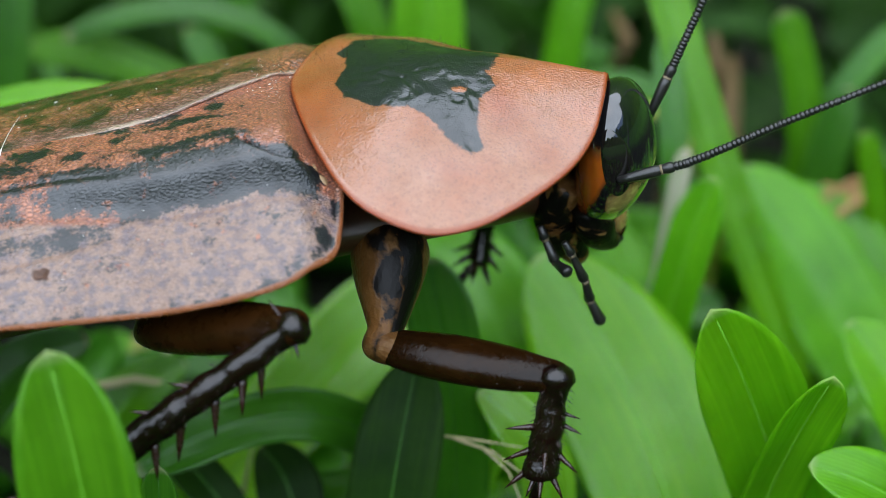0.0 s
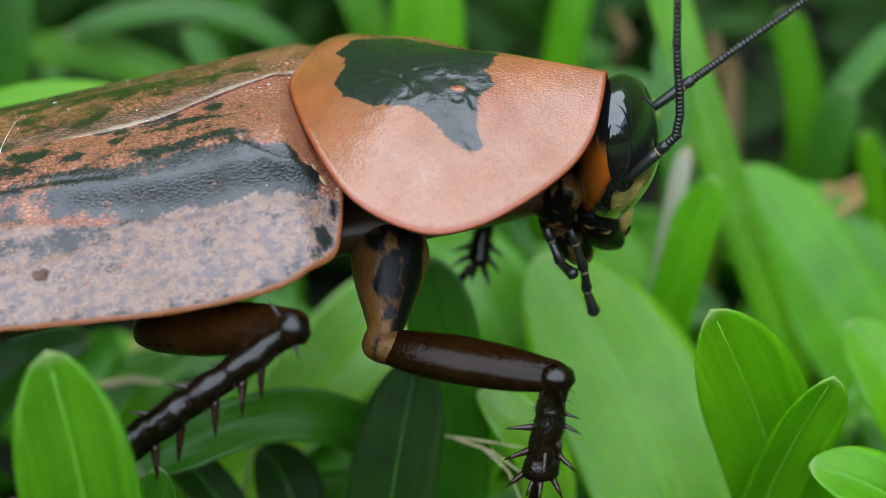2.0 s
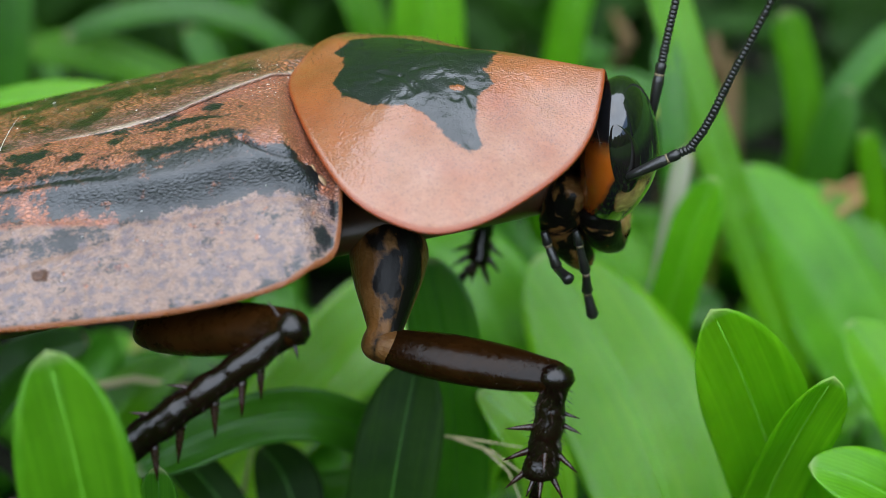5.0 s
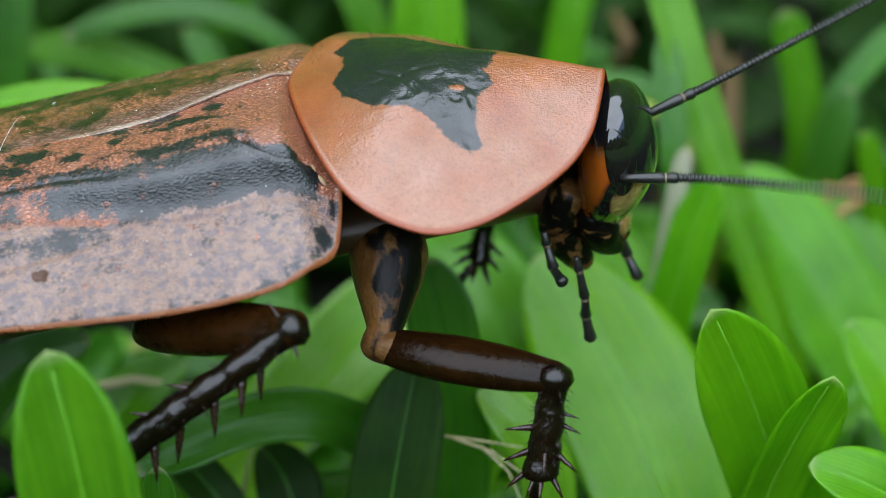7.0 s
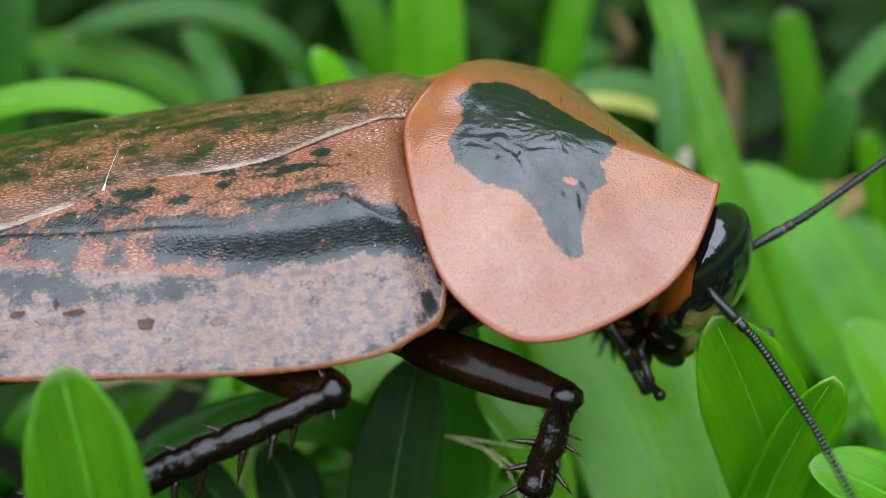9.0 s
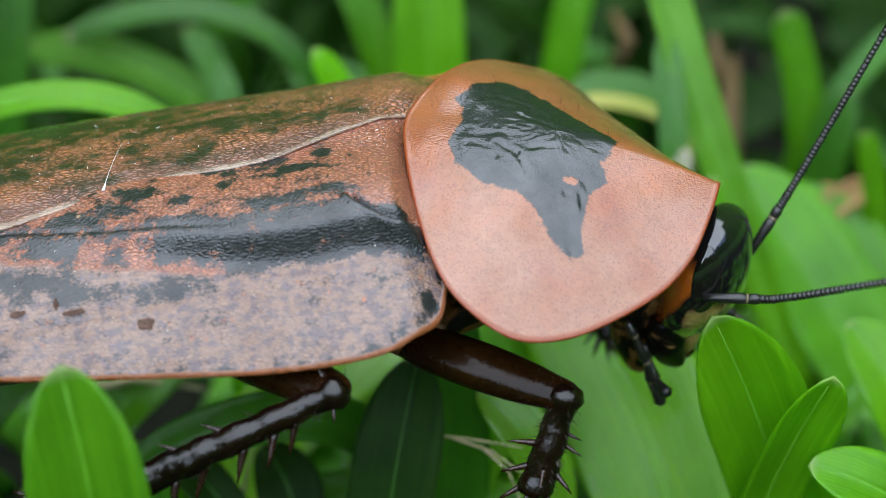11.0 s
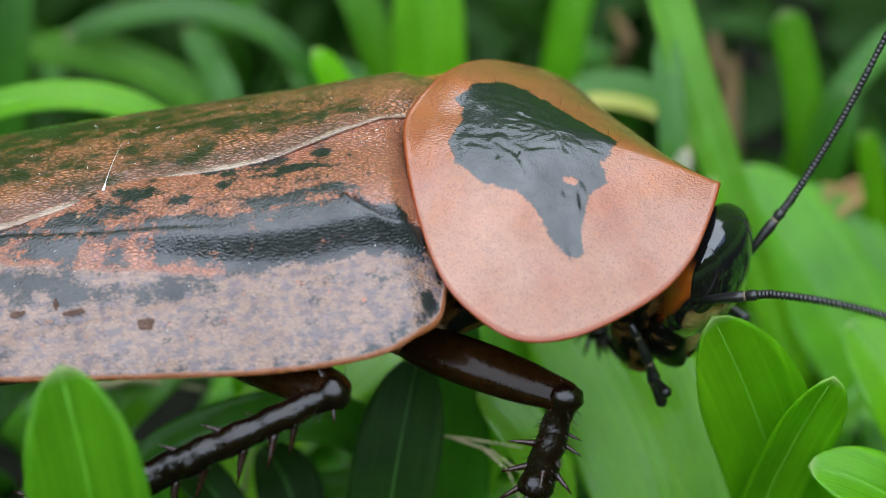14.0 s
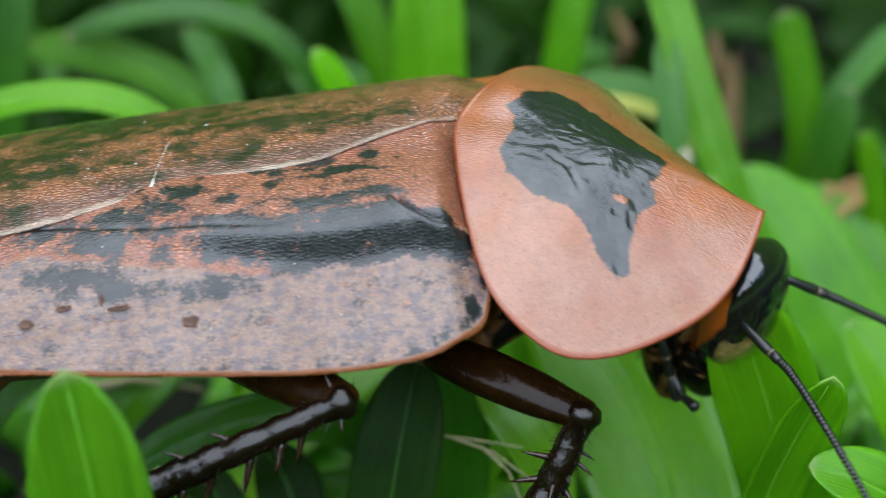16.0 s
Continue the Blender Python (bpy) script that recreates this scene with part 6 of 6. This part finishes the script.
    near_end = [
        (0, mm_pose(14.36, 1.7, 0.5, 1.11, -2.41, 8.33)),
        (0.5, mm_pose(12.65, 6, 1.53, 6.99, -7.69, 31.91)),
        (1, mm_pose(11.63, 7.26, 1.91, 8.88, -10.13, 42.48)),
        (1.5, mm_pose(11.65, 7.34, 1.54, 10.74, -7.84, 40.65)),
        (2, mm_pose(11.13, 7.87, 1.7, 11.51, -8.7, 44.7)),
        (2.5, mm_pose(13.96, 3.3, 0.98, 2.12, -4.74, 16.32)),
        (3, mm_pose(11.76, 7.12, 1.92, 8.04, -10.01, 40.58)),
        (3.5, mm_pose(12.95, 5.54, 1.36, 7.14, -7.21, 30.86)),
        (4, mm_pose(12.08, 6.73, 1.88, 7.07, -9.78, 38.04)),
        (4.8, mm_pose(12.11, 6.69, 1.88, 6.88, -9.82, 38)),
        (5.6, mm_pose(12.09, 6.72, 1.81, 7.81, -9.63, 38.88)),
        (6.3, mm_pose(11.94, 6.89, 1.89, 7.84, -10.12, 40.37)),
        (6.5, mm_pose(14.49, -0.4, -0.12, -0.29, 0.73, -2.53)),
        (7, mm_pose(14.42, -1.26, -0.37, -0.42, 2.15, -7.33)),
        (7.5, mm_pose(14.49, 0.36, 0.07, 0.22, -0.4, 2.55)),
        (8.5, mm_pose(14.39, -1.55, -0.27, -2.23, 1.35, -7.88)),
        (9, mm_pose(14.23, -2.41, -0.23, -2.37, 1.28, -14.51)),
        (9.2, mm_pose(14.36, 1.68, 0.5, 2.26, -2.54, 8.58)),
        (10, mm_pose(13.99, -3.33, -0.46, -3.49, 2.33, -17.85)),
        (10.7, mm_pose(14.45, 0.98, 0.32, 1.55, -1.79, 5.4)),
        (11.3, mm_pose(13.63, -4.33, -0.35, -3.24, 1.53, -20.94)),
        (11.5, mm_pose(5.28, -10.91, -2.05, -13.9, 10.39, -79.93)),
        (12, mm_pose(14.26, 2.24, 0.67, 1.11, -3.51, 11.76)),
        (13, mm_pose(12.73, 5.87, 1.55, 6.39, -7.88, 31.48)),
        (13.5, mm_pose(13.88, 3.52, 1.07, 2.13, -5.72, 19.33)),
        (14, mm_pose(13.68, -4.03, -0.63, -9.79, 3.88, -25.78)),
        (14.5, mm_pose(13.11, -5.33, -0.58, -5.95, 2.96, -31.86)),
        (15, mm_pose(13.73, -4.02, -0.45, -4.96, 2.58, -23.59)),
        (15.5, mm_pose(14.16, -2.75, -0.1, -1.58, 0.47, -14.64)),
        (16, mm_pose(14.14, -2.8, 0, -8.08, -0.14, -15.66)),
    ]
    swing_antenna(near_antenna, near_whip, body, near_base, near_lower, near_middle, near_end, whipping(NEAR_FIRST, NEAR_SECOND, NEAR_THIRD), True)
    walk(fore_coxa, [
        (0, mm_pose(-6.6, -4.8, -9, -107.9, 38.23, -112.55)),
        (7.15, mm_pose(-6.6, -4.8, -9, -107.89, 37.79, -112.54)),
        (7.5, mm_pose(-6.6, -4.8, -9, -115.79, 29.27, -129.08)),
        (8, mm_pose(-4.79, -3.26, -8.67, -106.18, 7.86, -139.47)),
        (8.5, mm_pose(-4.78, -3.26, -8.7, -106.18, 7.27, -139.71)),
        (15.6, mm_pose(-4.78, -3.26, -8.7, -106.18, 7.27, -139.71)),
        (16, mm_pose(-4.83, -3.28, -8.43, -111.7, 13.81, -139.26)),
    ])
    walk(fore_femur, [
        (0, mm_pose(0.35, -14.89, -14.57, -23.74, -7.28, 150.45)),
        (7.15, mm_pose(0.29, -14.96, -14.56, -23.49, -7.37, 150.23)),
        (7.5, mm_pose(-1.46, -14.2, -13.06, -22.26, -4.86, 150.41)),
        (8, mm_pose(-3.61, -13.42, -11.1, -18.06, -8.39, 146.51)),
        (8.5, mm_pose(-3.7, -13.47, -11.15, -17.76, -8.94, 146.77)),
        (15.6, mm_pose(-3.73, -13.48, -11.18, -17.71, -9.17, 146.65)),
        (16, mm_pose(-4.99, -13.37, -11.74, -16.46, -8.96, 144.14)),
    ])
    walk(fore_tibia, [
        (0, mm_pose(0.35, -14.89, -14.57, -56.09, 68.19, -153.62)),
        (7.15, mm_pose(0.29, -14.96, -14.56, -54.79, 68.71, -152.26)),
        (7.5, mm_pose(-1.46, -14.2, -13.06, -42.43, 70.68, -138.49)),
        (8, mm_pose(-3.61, -13.42, -11.1, -45.54, 62.59, -143.97)),
        (8.5, mm_pose(-3.7, -13.47, -11.15, -48.46, 60.26, -147.28)),
        (15.6, mm_pose(-3.73, -13.48, -11.18, -48.15, 60.37, -146.9)),
        (16, mm_pose(-4.99, -13.37, -11.74, -52.52, 54.82, -151.24)),
    ])
    walk(fore_tarsus, [
        (0, mm_pose(-1.53, -15.82, -19.8, -82.58, 69.33, 177.47)),
        (7.15, mm_pose(-1.52, -15.91, -19.8, -82.15, 69.14, 177.74)),
        (7.5, mm_pose(-2.79, -15.38, -18.12, -75.64, 73.93, -173.82)),
        (8, mm_pose(-5.59, -14.85, -15.8, -59.79, 74.49, -157.88)),
        (8.5, mm_pose(-5.93, -14.91, -15.78, -59.71, 74.1, -157.55)),
        (15.6, mm_pose(-5.93, -14.91, -15.78, -59.71, 74.1, -157.55)),
        (16, mm_pose(-7.62, -14.82, -16, -61.57, 71.9, -158.7)),
    ])
    walk(mid_femur, [
        (0, mm_pose(-12.64, -15.21, -7.9, -23.09, 9.86, 140.84)),
        (7.15, mm_pose(-12.66, -15.24, -7.92, -22.78, 9.41, 140.8)),
        (7.5, mm_pose(-13.3, -14.69, -7.67, -19.37, 6.21, 137.88)),
        (8, mm_pose(-15.71, -13.96, -8, -14.41, 2.4, 132.5)),
        (8.5, mm_pose(-15.86, -14.06, -7.97, -14.06, 1.92, 132.79)),
        (15.6, mm_pose(-15.86, -14.06, -7.97, -14.06, 1.92, 132.79)),
        (16, mm_pose(-17.69, -14.22, -8.05, -14, 2.19, 134.12)),
    ])
    walk(mid_tibia, [
        (0, mm_pose(-12.64, -15.21, -7.9, -70.29, 23.45, -175.24)),
        (7.15, mm_pose(-12.66, -15.24, -7.92, -70.13, 23.4, -175.25)),
        (7.5, mm_pose(-13.3, -14.69, -7.67, -68.27, 20.36, -173.95)),
        (8, mm_pose(-15.71, -13.96, -8, -64.47, 14.22, -173.04)),
        (8.5, mm_pose(-15.86, -14.06, -7.97, -64.31, 14.05, -172.66)),
        (15.6, mm_pose(-15.86, -14.06, -7.97, -64.31, 14.05, -172.66)),
        (16, mm_pose(-17.69, -14.22, -8.05, -64.06, 14.07, -171.07)),
    ])
    walk(mid_tarsus, [
        (0, mm_pose(-23.37, -16.11, -12.57, -70.78, 11.23, -175.44)),
        (7.15, mm_pose(-23.35, -16.13, -12.56, -70.69, 10.34, -175.52)),
        (7.5, mm_pose(-24.2, -15.85, -11.74, -69.17, 6.61, -174.51)),
        (8, mm_pose(-27.02, -15.34, -10.88, -66.73, -5.52, -175.02)),
        (8.5, mm_pose(-27.12, -15.51, -10.82, -66.78, -7.3, -175.35)),
        (15.6, mm_pose(-27.12, -15.51, -10.82, -66.78, -7.3, -175.35)),
        (16, mm_pose(-29.14, -16.02, -10.95, -66.71, -8.67, -174.02)),
    ])
    walk(far_fore_femur, [
        (0, mm_pose(-0.67, 5.37, -14.7, -54.21, -50.58, -124.48)),
        (7.15, mm_pose(-0.6, 5.29, -14.75, -54.34, -50.81, -124.51)),
        (7.5, mm_pose(-0.09, 5.55, -17.27, -41.02, -42.77, -143.71)),
        (7.9, mm_pose(0.26, 5.47, -18.89, -36.67, -44.77, -152.96)),
        (15.6, mm_pose(-0.82, 5.56, -18.5, -35.33, -45.08, -153.42)),
        (16, mm_pose(0.31, 5.49, -19.58, -34.98, -45.26, -151.95)),
    ])
    walk(far_fore_tibia, [
        (0, mm_pose(-0.67, 5.37, -14.7, -43.95, 58.27, -140.15)),
        (7.15, mm_pose(-0.6, 5.29, -14.75, -43.98, 58.02, -140.31)),
        (7.5, mm_pose(-0.09, 5.55, -17.27, -35.53, 63.98, -131.12)),
        (7.9, mm_pose(0.26, 5.47, -18.89, 34.47, 51.93, -55.5)),
        (15.6, mm_pose(-0.82, 5.56, -18.5, 33.79, 51.04, -55.55)),
        (16, mm_pose(0.31, 5.49, -19.58, 34.63, 49.55, -52.99)),
    ])
    walk(far_fore_tarsus, [
        (0, mm_pose(-1.8, 4.43, -17.07, -77.08, 39.56, 174.65)),
        (7.15, mm_pose(-1.73, 4.34, -17.12, -76.87, 39.38, 174.65)),
        (7.5, mm_pose(-1.04, 4.46, -20.23, -76.48, 53.61, 178.87)),
        (7.9, mm_pose(1.17, 4.14, -20.95, 50.66, 45.49, -36.05)),
        (15.6, mm_pose(0.11, 4.21, -20.53, 49.67, 44.79, -36.27)),
        (16, mm_pose(1.31, 4.17, -21.53, 39.01, 53.34, -47.46)),
    ])
    walk(near_palp, [
        (0, mm_pose(2.85, -5.47, -11.66, 34.55, 69.16, -26.36)),
        (0.5, mm_pose(2.89, -5.38, -10.96, 33.26, 68.13, -27.49)),
        (1, mm_pose(3.2, -5.48, -11.28, 31.93, 74.11, -34.09)),
        (1.5, mm_pose(3.16, -5.33, -10.68, 30.05, 72.05, -35.2)),
        (2, mm_pose(3.34, -5.45, -10.98, 26.94, 76.9, -42.85)),
        (2.5, mm_pose(3.41, -5.39, -10.68, 27.28, 75.25, -41.27)),
        (3, mm_pose(3.55, -5.42, -10.78, 21.93, 77.76, -49.96)),
        (3.5, mm_pose(3.72, -5.44, -10.96, 18.77, 78.61, -54.52)),
        (4, mm_pose(3.78, -5.4, -10.72, 10.01, 79.71, -66.19)),
        (6.5, mm_pose(3.43, -5.64, -12.17, 16.09, 81.3, -59)),
        (7, mm_pose(3.4, -5.74, -12.71, 13.29, 82.6, -62.89)),
        (7.5, mm_pose(2.03, -5.29, -16.53, 33.34, 64.69, -22.47)),
        (8, mm_pose(3.45, -5.32, -17.51, 26.77, 56.38, -23.98)),
        (8.5, mm_pose(1.87, -4.45, -14.32, 19.25, 67.19, -45.83)),
        (9, mm_pose(-0.34, -3.64, -13.27, 19.48, 54.36, -38.25)),
        (11.5, mm_pose(1.28, -4.23, -13.91, 19.78, 64.03, -42.97)),
        (15, mm_pose(1.28, -4.23, -13.91, 19.78, 64.03, -42.97)),
        (15.5, mm_pose(1.58, -4.52, -14.84, 21.53, 64.51, -39.94)),
        (16, mm_pose(0.19, -3.5, -13.01, 13.33, 65.2, -54.52)),
    ])
    walk(short_palp, [
        (0, mm_pose(1.73, -4.37, -10.9, 18.3, 73.19, -52.86)),
        (1.5, mm_pose(2.12, -4.44, -10.98, 19.35, 75.06, -52.15)),
        (3.5, mm_pose(1.92, -4.44, -11.32, 22.86, 74.38, -46.84)),
        (7.15, mm_pose(1.95, -4.48, -11.34, 0.24, 79.22, -78.59)),
        (7.5, mm_pose(0.9, -3.97, -14.87, 4.68, 74.73, -72.43)),
        (8, mm_pose(2.2, -3.98, -16.36, 18.32, 64.76, -47.18)),
        (9, mm_pose(1.74, -3.94, -15.99, 6.37, 68.29, -69.04)),
        (11.5, mm_pose(2.02, -3.94, -15.83, 10.96, 69.68, -61.48)),
        (15.5, mm_pose(2.02, -3.94, -15.83, 7.75, 68.95, -66.79)),
        (16, mm_pose(0.84, -3.72, -16.48, 15.68, 66.24, -50.63)),
    ])
    walk(far_palp, [
        (0, mm_pose(5.44, 0.23, -11.58, 17.99, 63.01, -49.39)),
        (4, mm_pose(5.48, 0.19, -11.61, 17.69, 63.02, -49.73)),
        (7.15, mm_pose(6.64, -0.63, -14.43, 24.61, 75.17, -44.72)),
        (7.5, mm_pose(6.62, -0.05, -17.24, -24.27, 76.16, -113.13)),
        (8, mm_pose(6.06, 0.99, -16.45, 21.49, -7.15, -25.19)),
        (9, mm_pose(7.19, 0.26, -17.57, 20.76, 23.33, -22.35)),
        (11.5, mm_pose(6.71, 0.69, -15.92, 19.18, 40.21, -32.7)),
        (15.5, mm_pose(5.78, 1.48, -15.57, 15.11, 29.49, -41.72)),
        (16, mm_pose(5.06, 1.54, -15.1, 1.99, 60.69, -75.31)),
    ])
    side, spr = side_leaf.location / MM, sprig_leaf.location / MM
    walk(side_leaf, [(t, mm_pose(*side, rx, ry, 0)) for t, rx, ry in ((0, 0, 0), (7.15, 0, 0), (7.5, 0.6, 0.4), (8, 2.0, 1.2), (8.5, 2.3, 1.4), (15.6, 2.3, 1.4), (16, 3.0, 1.8))])
    walk(sprig_leaf, [(t, mm_pose(*spr, rx, ry, 0)) for t, rx, ry in ((0, 0, 0), (7.5, 0, 0), (8.5, 1.2, 0), (15.6, 1.2, 0), (16, -4.0, 1.8))])


motions()
